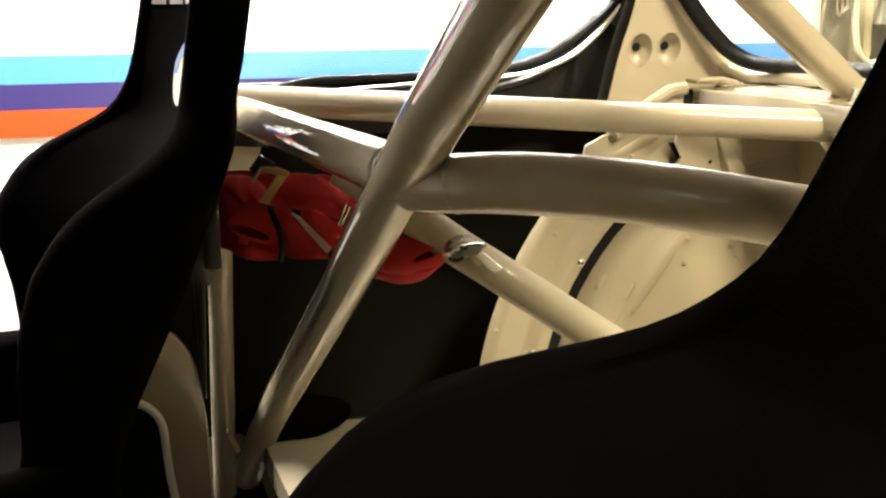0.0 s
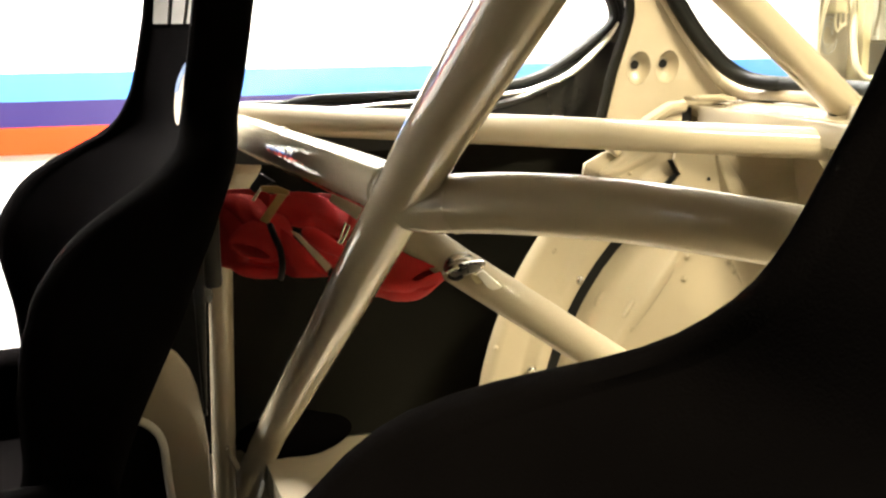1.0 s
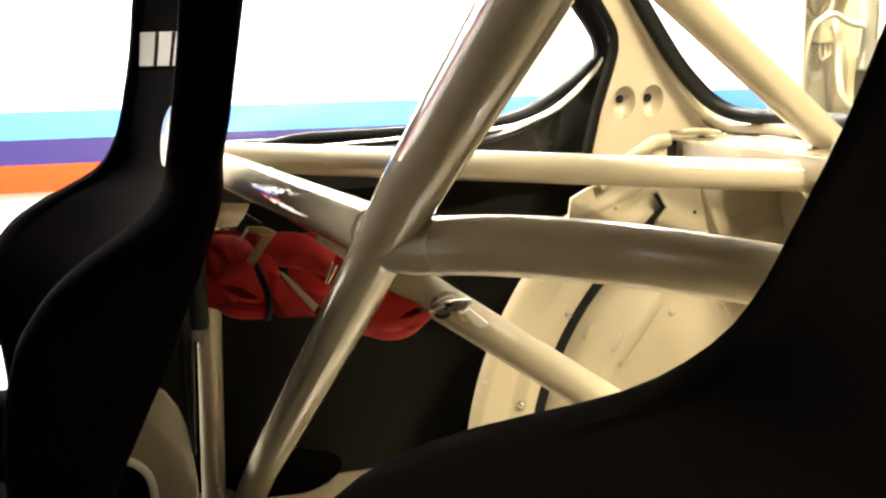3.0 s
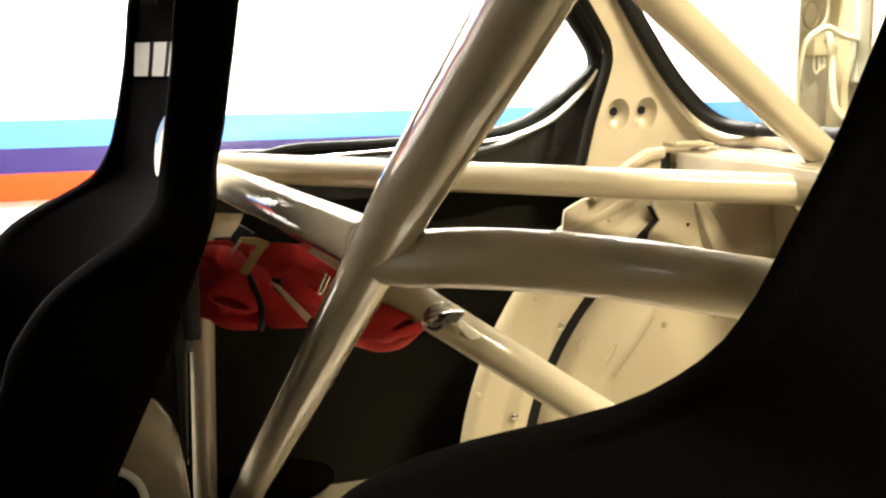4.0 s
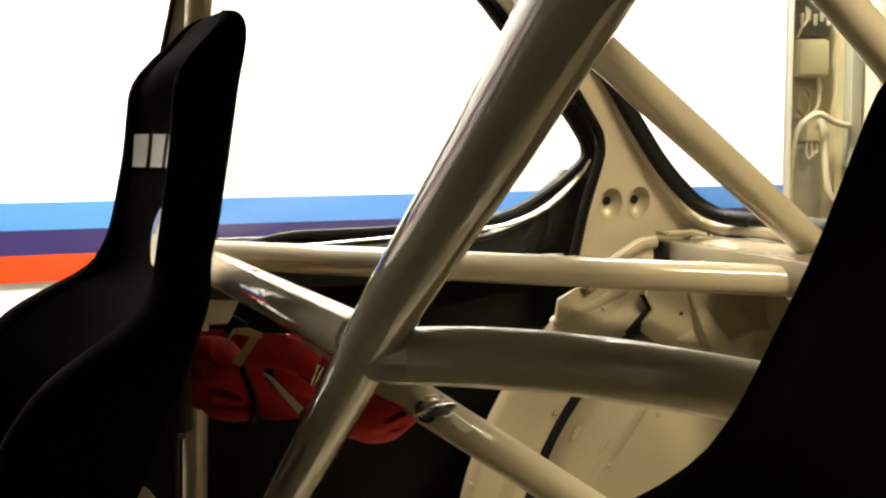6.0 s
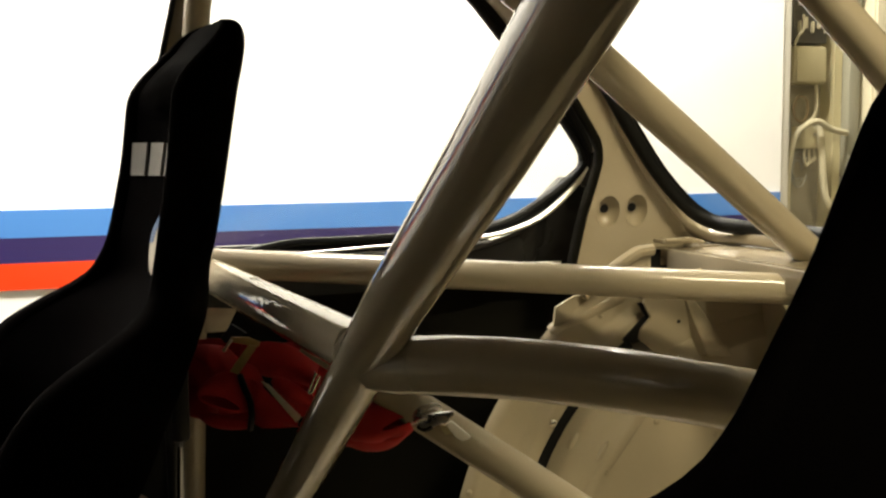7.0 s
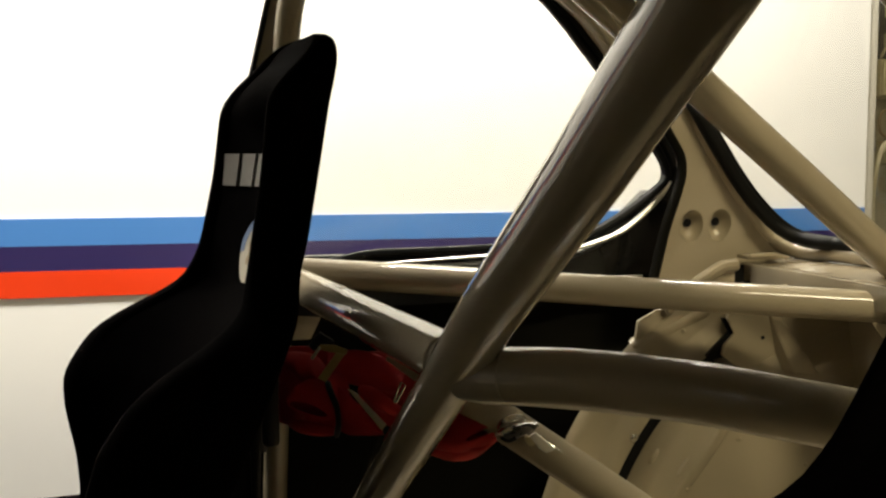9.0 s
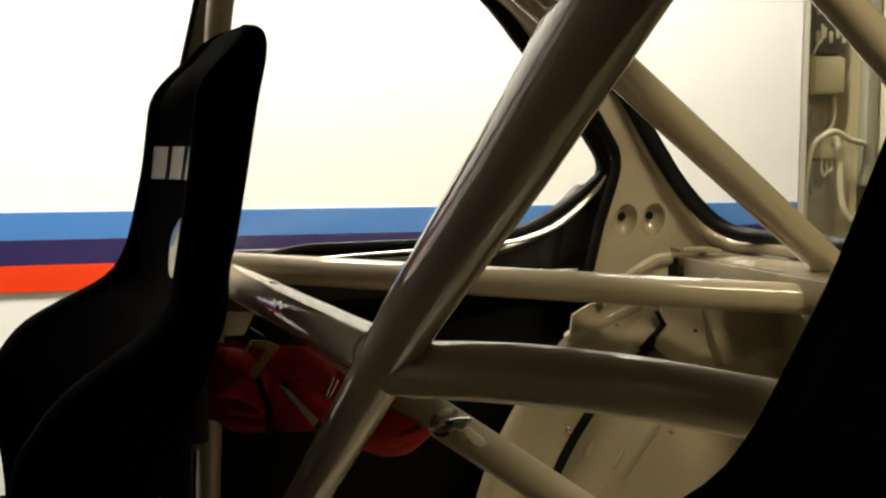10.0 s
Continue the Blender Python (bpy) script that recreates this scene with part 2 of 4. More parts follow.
def add_tube(bm, pts, radius, sides=20, flat=1.0):
    """A round rod along points; radius: a number, or one for each point; flat squeezes it sideways to its bend frame."""
    p = [Vector(a) for a in pts]
    radii = radius if isinstance(radius, (list, tuple)) else [radius] * len(p)
    side = None
    rings = []
    for i, a in enumerate(p):
        d = (p[min(i + 1, len(p) - 1)] - p[max(i - 1, 0)]).normalized()
        if side is None:
            ref = Vector((0, 0, 1)) if abs(d.z) < 0.9 else Vector((1, 0, 0))
            side = d.cross(ref).normalized()
        else:
            side = (side - d * side.dot(d)).normalized()
        up = side.cross(d)
        rings.append([bm.verts.new(a + radii[i] * (side * math.cos(2 * math.pi * k / sides) * flat + up * math.sin(2 * math.pi * k / sides))) for k in range(sides)])
    for r, s in zip(rings, rings[1:]):
        for k in range(sides):
            bm.faces.new((r[k], r[(k + 1) % sides], s[(k + 1) % sides], s[k]))
    bm.faces.new(rings[0])
    bm.faces.new(rings[-1][::-1])
    return bm


def tube(pts, radius, sides=20, flat=1.0):
    return add_tube(bmesh.new(), pts, radius, sides, flat)


def box(x0, x1, y0, y1, z0, z1, bevel=0.0, segments=2):
    bm = bmesh.new()
    bmesh.ops.create_cube(bm, size=1, matrix=Matrix.Translation(((x0 + x1) / 2, (y0 + y1) / 2, (z0 + z1) / 2)) @ Matrix.Diagonal((x1 - x0, y1 - y0, z1 - z0, 1)))
    if bevel:
        bmesh.ops.bevel(bm, geom=bm.edges[:], offset=bevel, segments=segments, affect="EDGES", profile=0.5)
    return bm


def plate(outline, depth, bevel=0.0):
    """A plate from an outline of 3D points, thickened along depth (a vector)."""
    bm = bmesh.new()
    f = bm.faces.new([bm.verts.new(p) for p in outline])
    top = bmesh.ops.extrude_face_region(bm, geom=[f])
    moved = [v for v in top["geom"] if isinstance(v, bmesh.types.BMVert)]
    bmesh.ops.translate(bm, verts=moved, vec=depth)
    if bevel:
        edges = [e for e in bm.edges if e.calc_face_angle(0) > 0.6]
        bmesh.ops.bevel(bm, geom=edges, offset=bevel, segments=2, affect="EDGES", profile=0.5)
    return bm


def ring_plate(outer, inner, depth):
    """A plate between two outlines with the same number of points, thickened along depth."""
    bm = bmesh.new()
    d = Vector(depth)
    loops = [[bm.verts.new(Vector(p) + k) for p in loop] for k in (Vector(), d) for loop in (outer, inner)]
    a, b, c, e = loops
    n = len(outer)
    for i in range(n):
        j = (i + 1) % n
        bm.faces.new((a[i], a[j], b[j], b[i]))
        bm.faces.new((c[i], e[i], e[j], c[j]))
        bm.faces.new((b[i], b[j], e[j], e[i]))
        bm.faces.new((a[j], a[i], c[i], c[j]))
    return bm


# ---- the hall ----
floor = tagged(part("floor", box(-3.7, 4.3, -3.3, 3.4, -0.1, 0.0), M_FLOOR), "grey sealed concrete hall floor under the car", "floor", kind="structure")
ceiling = tagged(part("ceiling", box(-3.7, 4.3, -3.3, 3.4, 2.8, 2.9), M_CEIL), "plain grey hall ceiling", "ceiling", kind="structure")
wall_side = tagged(part("wall_east", box(-3.7, 1.88, 2.4, 2.55, 0.0, 2.8), M_WALL), "white wall with light blue, navy and orange-red stripes", "wall", kind="structure")
for nm, mat, z0, z1, lab in (("stripe", M_BLUE, 0.880, 0.939, "light blue stripe"), ("stripe", M_NAVY, 0.826, 0.880, "navy stripe"), ("stripe", M_RED, 0.769, 0.826, "orange-red stripe")):
    part(nm, box(-3.6, 1.878, 2.396, 2.401, z0, z1), mat, wall_side, lab)
tagged(part("baseboard", box(-3.6, 1.878, 2.385, 2.3995, 0.0, 0.30, 0.003), M_SHELL), "black skirting at the foot of the striped wall", "baseboard", kind="structure")
tagged(part("wall_south", box(-3.7, -3.6, -3.3, 3.4, 0.0, 2.8), M_DIM), "plain dark grey hall wall", "wall", kind="structure")
tagged(part("wall_north", box(4.2, 4.3, -3.3, 3.4, 0.0, 2.8), M_DIM), "plain dark grey hall wall", "wall", kind="structure")
tagged(part("wall_west", box(-3.6, 4.2, -3.3, -3.2, 0.0, 2.8), M_DIM), "plain dark grey hall wall", "wall", kind="structure")
tagged(part("wall_recess", box(1.88, 4.2, 2.75, 2.85, 0.0, 2.8), M_GREY), "greyish wall behind the cable niche", "wall", kind="structure")
for lx, ly, watts, length, width, colour, tilt in LAMPS:
    lamp = thing("added_lamp", "unseen ceiling lamp with a lit diffuser, added for its light", "lamp", "ceiling lamps")
    part("housing", box(-length / 2 - 0.03, length / 2 + 0.03, -width / 2 - 0.025, width / 2 + 0.025, -0.02, 0.02, 0.006), M_CEIL, lamp)
    part("diffuser", box(-length / 2 - 0.01, length / 2 + 0.01, -width / 2 - 0.005, width / 2 + 0.005, -0.035, -0.02, 0.004), M_LIT, lamp, "lit white diffuser")
    for hx in (-length / 2 + 0.1, length / 2 - 0.1):
        part("hanger", tube([(hx, 0, 0.0), (hx, 0.08 * math.sin(radians(tilt)), 0.08 * math.cos(radians(tilt)))], 0.006, 8), M_STEEL, lamp)
    lamp.matrix_basis = pose(lx, ly, 2.72, tilt)

# ---- the car body ----
car = thing("race_car", "stripped beige race car body without passenger door", "car", at=(0.2, 0.75, 0))


def side_y(z):
    """The inner skin of the cabin's side, leaning in above the belt line."""
    return 1.455 - max(0.0, z - 0.93) * 0.22


def on_side(x, z, off=0.0):
    return Vector((x, side_y(z) + off, z))


QW = [(0.215, 0.935), (0.34, 0.936), (0.47, 0.938), (0.60, 0.944), (0.665, 0.958), (0.712, 0.983), (0.752, 1.012), (0.776, 1.034), (0.778, 1.050), (0.762, 1.076), (0.728, 1.115), (0.634, 1.215), (0.56, 1.285), (0.50, 1.318), (0.40, 1.33), (0.26, 1.33), (0.215, 1.30), (0.208, 1.1)]
qw = [(p.x, p.y) for p in spline([(a, b, 0) for a, b in QW], 5, True)]
nq = len(qw)


def grown(k, dx=0.0):
    """The window's outline pushed outwards by k metres."""
    out = []
    for i in range(nq):
        a, b = Vector(qw[i - 1]), Vector(qw[(i + 1) % nq])
        t = (b - a).normalized()
        out.append((qw[i][0] + t.y * k, qw[i][1] - t.x * k))
    return out


# quarter panel: black lower trim, window frame, seal and glass
part("roof_rail", tube(spline([(0.70, 1.38, 1.21), (0.66, 1.375, 1.255), (0.60, 1.36, 1.305), (0.48, 1.34, 1.36), (0.1, 1.33, 1.38), (-0.5, 1.33, 1.34)], 6), 0.035, 14), M_BODY, car)
def strip_plate(inner, outer, depth):
    """A band between two open rows of points, thickened along depth."""
    bm = bmesh.new()
    d = Vector(depth)
    rows = [[bm.verts.new(Vector(p) + k) for p in row] for k in (Vector(), d) for row in (inner, outer)]
    a, b, c, e = rows
    for i in range(len(a) - 1):
        j = i + 1
        bm.faces.new((a[i], a[j], b[j], b[i]))
        bm.faces.new((c[i], e[i], e[j], c[j]))
        bm.faces.new((b[i], b[j], e[j], e[i]))
        bm.faces.new((a[j], a[i], c[i], c[j]))
    return bm


inner_edge, outer_edge = grown(0.010), grown(0.080)
around = [i for i in range(nq) if i < 65]
part("quarter_window_frame", strip_plate([on_side(*inner_edge[i], 0.012) for i in around], [on_side(*outer_edge[i], 0.004) for i in around], (0, 0.03, 0)), M_GLOSS, car, "gloss black window surround")
seal_in = [(a[0] + (b[0] - a[0]) * k, a[1] + (b[1] - a[1]) * k) for a, b, k in zip(grown(0.004), grown(0.0), [min(1, max(0, (x - 0.45) / 0.17)) for x, z in qw])]
seal = part("window_seal", ring_plate([on_side(x, z, 0.004) for x, z in grown(0.014)], [on_side(x, z, 0.010) for x, z in seal_in], (0, 0.008, 0)), M_RUBBER, car, "black rubber seal")
part("seal_lip", tube([on_side(x, z, 0.008) for x, z in seal_in + seal_in[:1]], 0.005, 8), M_RUBBER, seal)
part("seal_bulge", tube([on_side(x, z, 0.004) for x, z in grown(0.002) + grown(0.002)[:1]], 0.006, 8), M_RUBBER, seal)
pane = part("quarter_glass", plate([on_side(x, z, 0.02) for x, z in qw], (0, 0.004, 0)), M_GLASS, car, "clear window pane", smooth=0)
pane.visible_shadow = False
part("quarter_trim", plate([on_side(0.17, 0.93, 0.015), on_side(0.60, 0.93, 0.015), on_side(0.70, 0.965, 0.015), on_side(0.755, 1.02, 0.015), on_side(0.80, 1.02, 0.015), on_side(0.80, 0.89, 0.015), on_side(0.17, 0.885, 0.015)], (0, 0.02, 0)), M_GLOSS, car, "gloss black moulded trim below the window")
part("belt_ledge", box(0.17, 1.0, 1.46, 1.535, 0.878, 0.889), M_BLACK, car, "black ledge under the window")
part("side_panel", box(0.10, 1.0, 1.535, 1.55, 0.40, 0.889), M_BLACK, car, "black side trim panel")
part("outer_side", box(0.13, 1.6, 1.56, 1.59, 0.22, 0.90), M_BODY, car)

# C-pillar plate with two dimpled holes
CP = [(0.743, 0.885), (0.760, 0.961), (0.773, 1.019), (0.777, 1.047), (0.770, 1.076), (0.731, 1.128), (0.66, 1.215), (0.70, 1.25), (0.764, 1.161), (0.791, 1.109), (0.835, 1.052), (0.887, 0.992), (0.935, 0.948), (0.97, 0.933), (0.97, 0.885)]
HOLES = [(0.794, 0.969), (0.841, 0.970)]


def pillar_y(z):
    return 1.385 - max(0.0, z - 0.95) * 0.2


def pillar():
    bm = bmesh.new()
    loops = [[(x, z) for x, z in CP]]
    for cx, cz in HOLES:
        loops.append([(cx + 0.019 * math.cos(2 * math.pi * k / 24), cz + 0.024 * math.sin(2 * math.pi * k / 24)) for k in range(24)])
    edges = []
    for lp in loops:
        vs = [bm.verts.new((x, 0, z)) for x, z in lp]
        edges += [bm.edges.new((vs[i], vs[(i + 1) % len(vs)])) for i in range(len(vs))]
    bmesh.ops.triangle_fill(bm, use_beauty=True, edges=edges)
    res = bmesh.ops.extrude_face_region(bm, geom=bm.faces[:])
    bmesh.ops.translate(bm, verts=[v for v in res["geom"] if isinstance(v, bmesh.types.BMVert)], vec=(0, 0.03, 0))
    for v in bm.verts:
        v.co.y += pillar_y(v.co.z)
    return bm


def dimple(cx, cz):
    bm = bmesh.new()
    prof = [(1.0, 0.0), (0.96, 0.0015), (0.88, 0.006), (0.7, 0.013), (0.48, 0.016), (0.42, 0.017)]
    rings = []
    for r, d in prof:
        sx, sz = -0.002 * (1 - r), 0.007 * (1 - r)
        rings.append([bm.verts.new((cx + sx + 0.0192 * r * math.cos(2 * math.pi * k / 24), pillar_y(cz + sz + 0.0242 * r * math.sin(2 * math.pi * k / 24)) + d - 0.0004, cz + sz + 0.0242 * r * math.sin(2 * math.pi * k / 24))) for k in range(24)])
    for p, q in zip(rings, rings[1:]):
        for k in range(24):
            bm.faces.new((p[k], p[(k + 1) % 24], q[(k + 1) % 24], q[k]))
    bm.faces.new(rings[-1])
    return bm


def disc_rod(centre, axis, radius, depth, sides=16):
    c, a = Vector(centre), Vector(axis).normalized()
    return tube([c, c + a * depth], radius, sides)


def bolt(x, y, z, axis, parent, r=0.005, material=None):
    """A domed bolt head on a washer."""
    a = Vector(axis).normalized()
    p = Vector((x, y, z))
    bm = tube([p - a * 0.001, p + a * 0.001], r * 1.5, 12)
    add_tube(bm, [p + a * 0.001, p + a * (0.001 + r * 0.5), p + a * (0.001 + r * 0.8)], [r, r * 0.9, r * 0.4], 10)
    return part("bolt", bm, material or M_BODY, parent)


cpillar = part("c_pillar", pillar(), M_BODY, car)
for cx, cz in HOLES:
    part("dimple", dimple(cx, cz), M_BODY, cpillar, "pressed dimple")
    # nothing is cut out: a black peg gives the hole its shade
    part("hole", disc_rod((cx + 0.001, pillar_y(cz) + 0.0135, cz + 0.0045), (0, 1, 0), 0.0064, 0.012), M_RUBBER, cpillar, "black peg as the shade inside a drilled hole")
# rolled edge along the rear window side of the pillar
part("pillar_bead", tube(spline([(x, pillar_y(z) + 0.006, z) for x, z in CP[7:14]], 6), 0.010, 12), M_BODY, cpillar)
part("pillar_seal", tube(spline([(x - 0.006, pillar_y(z) + 0.006, z) for x, z in CP[:7]], 6), 0.0075, 10), M_BLACK, cpillar, "black edge strip")
part("window_bead", tube(spline([(0.30, 1.43, 0.919), (0.47, 1.432, 0.927), (0.614, 1.437, 0.934), (0.664, 1.437, 0.943), (0.707, 1.437, 0.959), (0.743, 1.437, 0.985), (0.773, 1.437, 1.015), (0.785, 1.437, 1.035)], 6), [0.0012 + 0.0036 * min(1, i / 26) for i in range(43)], 10), M_CHROME, car, "bright chrome bead")
part("trim_bead", tube([(0.30, 1.448, 0.891), (0.62, 1.447, 0.889), (0.748, 1.446, 0.890)], 0.0018, 8), M_CHROME, car, "bright bead")
part("trim_fold", tube(spline([on_side(x, z, 0.006) for x, z in ((0.42, 0.912), (0.58, 0.915), (0.66, 0.932), (0.72, 0.965), (0.765, 1.01))], 6), 0.007, 8), M_GLOSS, car)

# shelf, bulkhead, floor, roof
part("parcel_shelf", box(0.88, 1.25, 0.0, 1.40, 0.896, 0.913, 0.004), M_BODY, car)
part("rear_bulkhead", box(0.975, 0.99, 0.0, 1.40, 0.40, 0.896), M_BODY, car)
part("shelf_lip", box(0.872, 0.8795, 0.0, 1.345, 0.882, 0.9145, 0.002), M_BODY, car)
bracket = part("shelf_bracket", box(0.862, 0.922, 1.335, 1.368, 0.9215, 0.9285, 0.0025), M_BODY, car)
part("fold", tube([(0.864, 1.336, 0.9265), (0.905, 1.336, 0.9275), (0.935, 1.345, 0.922)], 0.0035, 8), M_BODY, bracket)
def window_ledge():
    """The sheet that rises from the shelf to the rear window, running out flat at the corner."""
    bm = bmesh.new()
    rows = []
    for y, rise in ((0.0, 0.0085), (1.10, 0.0085), (1.20, 0.0075), (1.27, 0.006), (1.34, 0.005), (1.375, 0.005)):
        rows.append([bm.verts.new((x, y, z)) for x, z in [(0.893 + 0.059 * k / 6, 0.9135 + rise * (k / 6) ** 2 * (3 - 2 * k / 6)) for k in range(7)] + [(0.985, 0.9135 + rise), (0.985, 0.900), (0.893, 0.900)]])
    for p, q in zip(rows, rows[1:]):
        for k in range(len(p)):
            j = (k + 1) % len(p)
            bm.faces.new((p[k], p[j], q[j], q[k]))
    bm.faces.new(rows[0][::-1])
    bm.faces.new(rows[-1])
    bmesh.ops.recalc_face_normals(bm, faces=bm.faces)
    return bm


part("window_ledge", window_ledge(), M_BODY, car, smooth=50)
# the pillar's rolled edge runs out along the foot of the rear window
part("corner_ledge", tube(spline([(0.935, 1.390, 0.9475), (0.952, 1.380, 0.936), (0.966, 1.362, 0.929), (0.972, 1.33, 0.929), (0.972, 1.29, 0.931), (0.972, 1.20, 0.932), (0.972, 0.75, 0.932), (0.972, 0.25, 0.932)], 6), 0.0115, 14), M_BODY, car)
# no part sits here: a black block supplies the gap's shade
part("gap_shade", box(0.835, 0.8715, 1.360, 1.372, 0.84, 0.912), M_RUBBER, car, "black block standing in for the shaded gap beside the shelf")
plate_side = part("side_plate", plate([(x, 1.25, z) for x, z in ((0.779, 0.85), (0.785, 0.884), (0.87, 0.895), (0.974, 0.895), (0.974, 0.64), (0.93, 0.675), (0.87, 0.738), (0.81, 0.772), (0.772, 0.800), (0.775, 0.814), (0.79, 0.83))], (0, 0.006, 0), 0.0015), M_BODY, car)
rib = bmesh.new()
crest = [rib.verts.new(p) for p in ((0.842, 1.2495, 0.862), (0.866, 1.222, 0.776), (0.905, 1.218, 0.772), (0.852, 1.2495, 0.862))]
back = [rib.verts.new(p) for p in ((0.840, 1.2505, 0.862), (0.862, 1.2505, 0.774), (0.909, 1.2505, 0.770), (0.854, 1.2505, 0.862))]
rib.faces.new(crest)
for k in range(4):
    rib.faces.new((crest[k], crest[(k + 1) % 4], back[(k + 1) % 4], back[k]))
bmesh.ops.recalc_face_normals(rib, faces=rib.faces)
bmesh.ops.bevel(rib, geom=rib.edges[:], offset=0.0012, segments=2, affect="EDGES")
part("rib", rib, M_BODY, plate_side)
# black disc in place of the shade in a small hole
part("hole", disc_rod((0.834, 1.2495, 0.822), (0, -1, 0), 0.0026, 0.001), M_RUBBER, plate_side, "small black disc as the shade inside a drilled hole")
# black plate standing in for the shade in the gap by the shelf
part("shelf_gap_shade", plate([(0.775, 1.258, 0.850), (0.786, 1.258, 0.831), (0.767, 1.258, 0.814), (0.752, 1.258, 0.800), (0.758, 1.258, 0.792), (0.80, 1.258, 0.80), (0.80, 1.258, 0.85)], (0, 0.004, 0)), M_RUBBER, plate_side, "black edge strip")
part("floor_pan", box(0.243, 1.0, -0.02, 1.53, 0.36, 0.40), M_BODY, car)
part("foot_floor", box(-1.2, 0.243, -0.02, 1.53, 0.28, 0.32), M_BLACK, car, "black foot well floor")
part("roof", box(-0.55, 0.61, 0.12, 1.33, 1.385, 1.40, 0.005), M_BODY, car)

# wheel arch on the far side
AX, AZ = 1.0, 0.46


def ring_sector(r0, r1, y0, y1, a0, a1, n=40, yin=None):
    bm = bmesh.new()
    rows = []
    for i in range(n + 1):
        a = radians(a0 + (a1 - a0) * i / n)
        c, s = -math.cos(a), math.sin(a)
        rows.append([bm.verts.new((AX + r * c, y, AZ + r * s)) for r, y in ((r0, y0), (r1, y0), (r1, y1), (r0, y1))])
    for p, q in zip(rows, rows[1:]):
        for k in range(4):
            bm.faces.new((p[k], p[(k + 1) % 4], q[(k + 1) % 4], q[k]))
    bm.faces.new(rows[0][::-1])
    bm.faces.new(rows[-1])
    return bm


ARCH_R = [0.411, 0.424, 0.430, 0.441, 0.446, 0.478, 0.484, 0.491, 0.4965]
ARCH_Y = [1.2725, 1.272, 1.2735, 1.2825, 1.2835, 1.2815, 1.2825, 1.286, 1.292]


def arch_ring(a0, a1, n=50):
    """The arch's rolled sheet: a curved section swept round the axle."""
    section = list(zip(ARCH_R, ARCH_Y)) + [(0.492, 1.299), (0.411, 1.295)]
    bm = bmesh.new()
    rows = []
    for i in range(n + 1):
        a = radians(a0 + (a1 - a0) * i / n)
        rows.append([bm.verts.new((AX - r * math.cos(a), y, AZ + r * math.sin(a))) for r, y in section])
    for p, q in zip(rows, rows[1:]):
        for k in range(len(section)):
            j = (k + 1) % len(section)
            bm.faces.new((p[k], p[j], q[j], q[k]))
    bm.faces.new(rows[0][::-1])
    bm.faces.new(rows[-1])
    return bm


arch = part("wheel_arch", arch_ring(-10, 66), M_BODY, car, smooth=50)
part("flange", plate([(x, 1.2855, z) for x, z in ((0.650, 0.760), (0.6545, 0.800), (0.659, 0.825), (0.662, 0.847), (0.690, 0.861), (0.765, 0.864), (0.739, 0.808))], (0, 0.006, 0), 0.0015), M_BODY, arch)
part("flange_ridge", tube([(0.657, 1.2945, 0.8100), (0.6616, 1.2935, 0.8125), (0.712, 1.2925, 0.8355), (0.761, 1.2920, 0.856), (0.78, 1.2935, 0.864)], [0.0085, 0.011, 0.0125, 0.013, 0.010], 20), M_BODY, arch)
part("arch_web", plate([(x, 1.296, z) for x, z in ((0.70, 0.79), (0.70, 0.87), (0.76, 0.895), (0.812, 0.90), (0.812, 0.74), (0.78, 0.74))], (0, 0.005, 0), 0.001), M_BODY, arch)
part("ridge", tube(spline([(0.70, 1.279, 0.862), (0.735, 1.279, 0.889), (0.762, 1.279, 0.906), (0.785, 1.280, 0.918), (0.798, 1.280, 0.920), (0.809, 1.281, 0.921)], 6), 0.009, 10), M_BODY, arch)
part("ridge_web", plate([(x, 1.283, z) for x, z in ((0.735, 0.889), (0.762, 0.906), (0.785, 0.918), (0.809, 0.921), (0.809, 0.87), (0.76, 0.85))], (0, 0.006, 0), 0.001), M_BODY, arch)
part("rubber_strip", ring_sector(0.384, 0.411, 1.284, 1.30, -10, 56, 40), M_RUBBER, car, "black rubber strip")
for bx, bz in ((0.618, 0.730), (0.533, 0.601), (0.730, 0.831), (0.566, 0.668)):
    bolt(bx, float(np.interp(math.hypot(bx - AX, bz - AZ), ARCH_R, ARCH_Y)) - 0.0005, bz, (0, -1, 0), arch, 0.0028)
for bx, bz in ((0.651, 0.689), (0.581, 0.568)):
    bolt(bx, 1.272, bz, (-0.3, -1, 0), arch, 0.0042, M_STEEL)


def tub():
    prof = [(0.392, 1.45), (0.392, 1.30), (0.390, 1.286), (0.3865, 1.274), (0.382, 1.264), (0.377, 1.256), (0.368, 1.250), (0.357, 1.247), (0.348, 1.245), (0.341, 1.241), (0.335, 1.238), (0.329, 1.238), (0.322, 1.240), (0.31, 1.239), (0.27, 1.232), (0.22, 1.226), (0.10, 1.22), (0.0, 1.218)]
    bm = bmesh.new()
    rows = []
    for i in range(49):
        a = radians(-15 + 210 * i / 48)
        rows.append([bm.verts.new((AX - r * math.cos(a), y, AZ + r * math.sin(a))) for r, y in prof])
    for p, q in zip(rows, rows[1:]):
        for k in range(len(prof) - 1):
            bm.faces.new((p[k], p[k + 1], q[k + 1], q[k]))
    return bm


wheel_tub = part("wheel_tub", tub(), M_BODY, car, smooth=60)


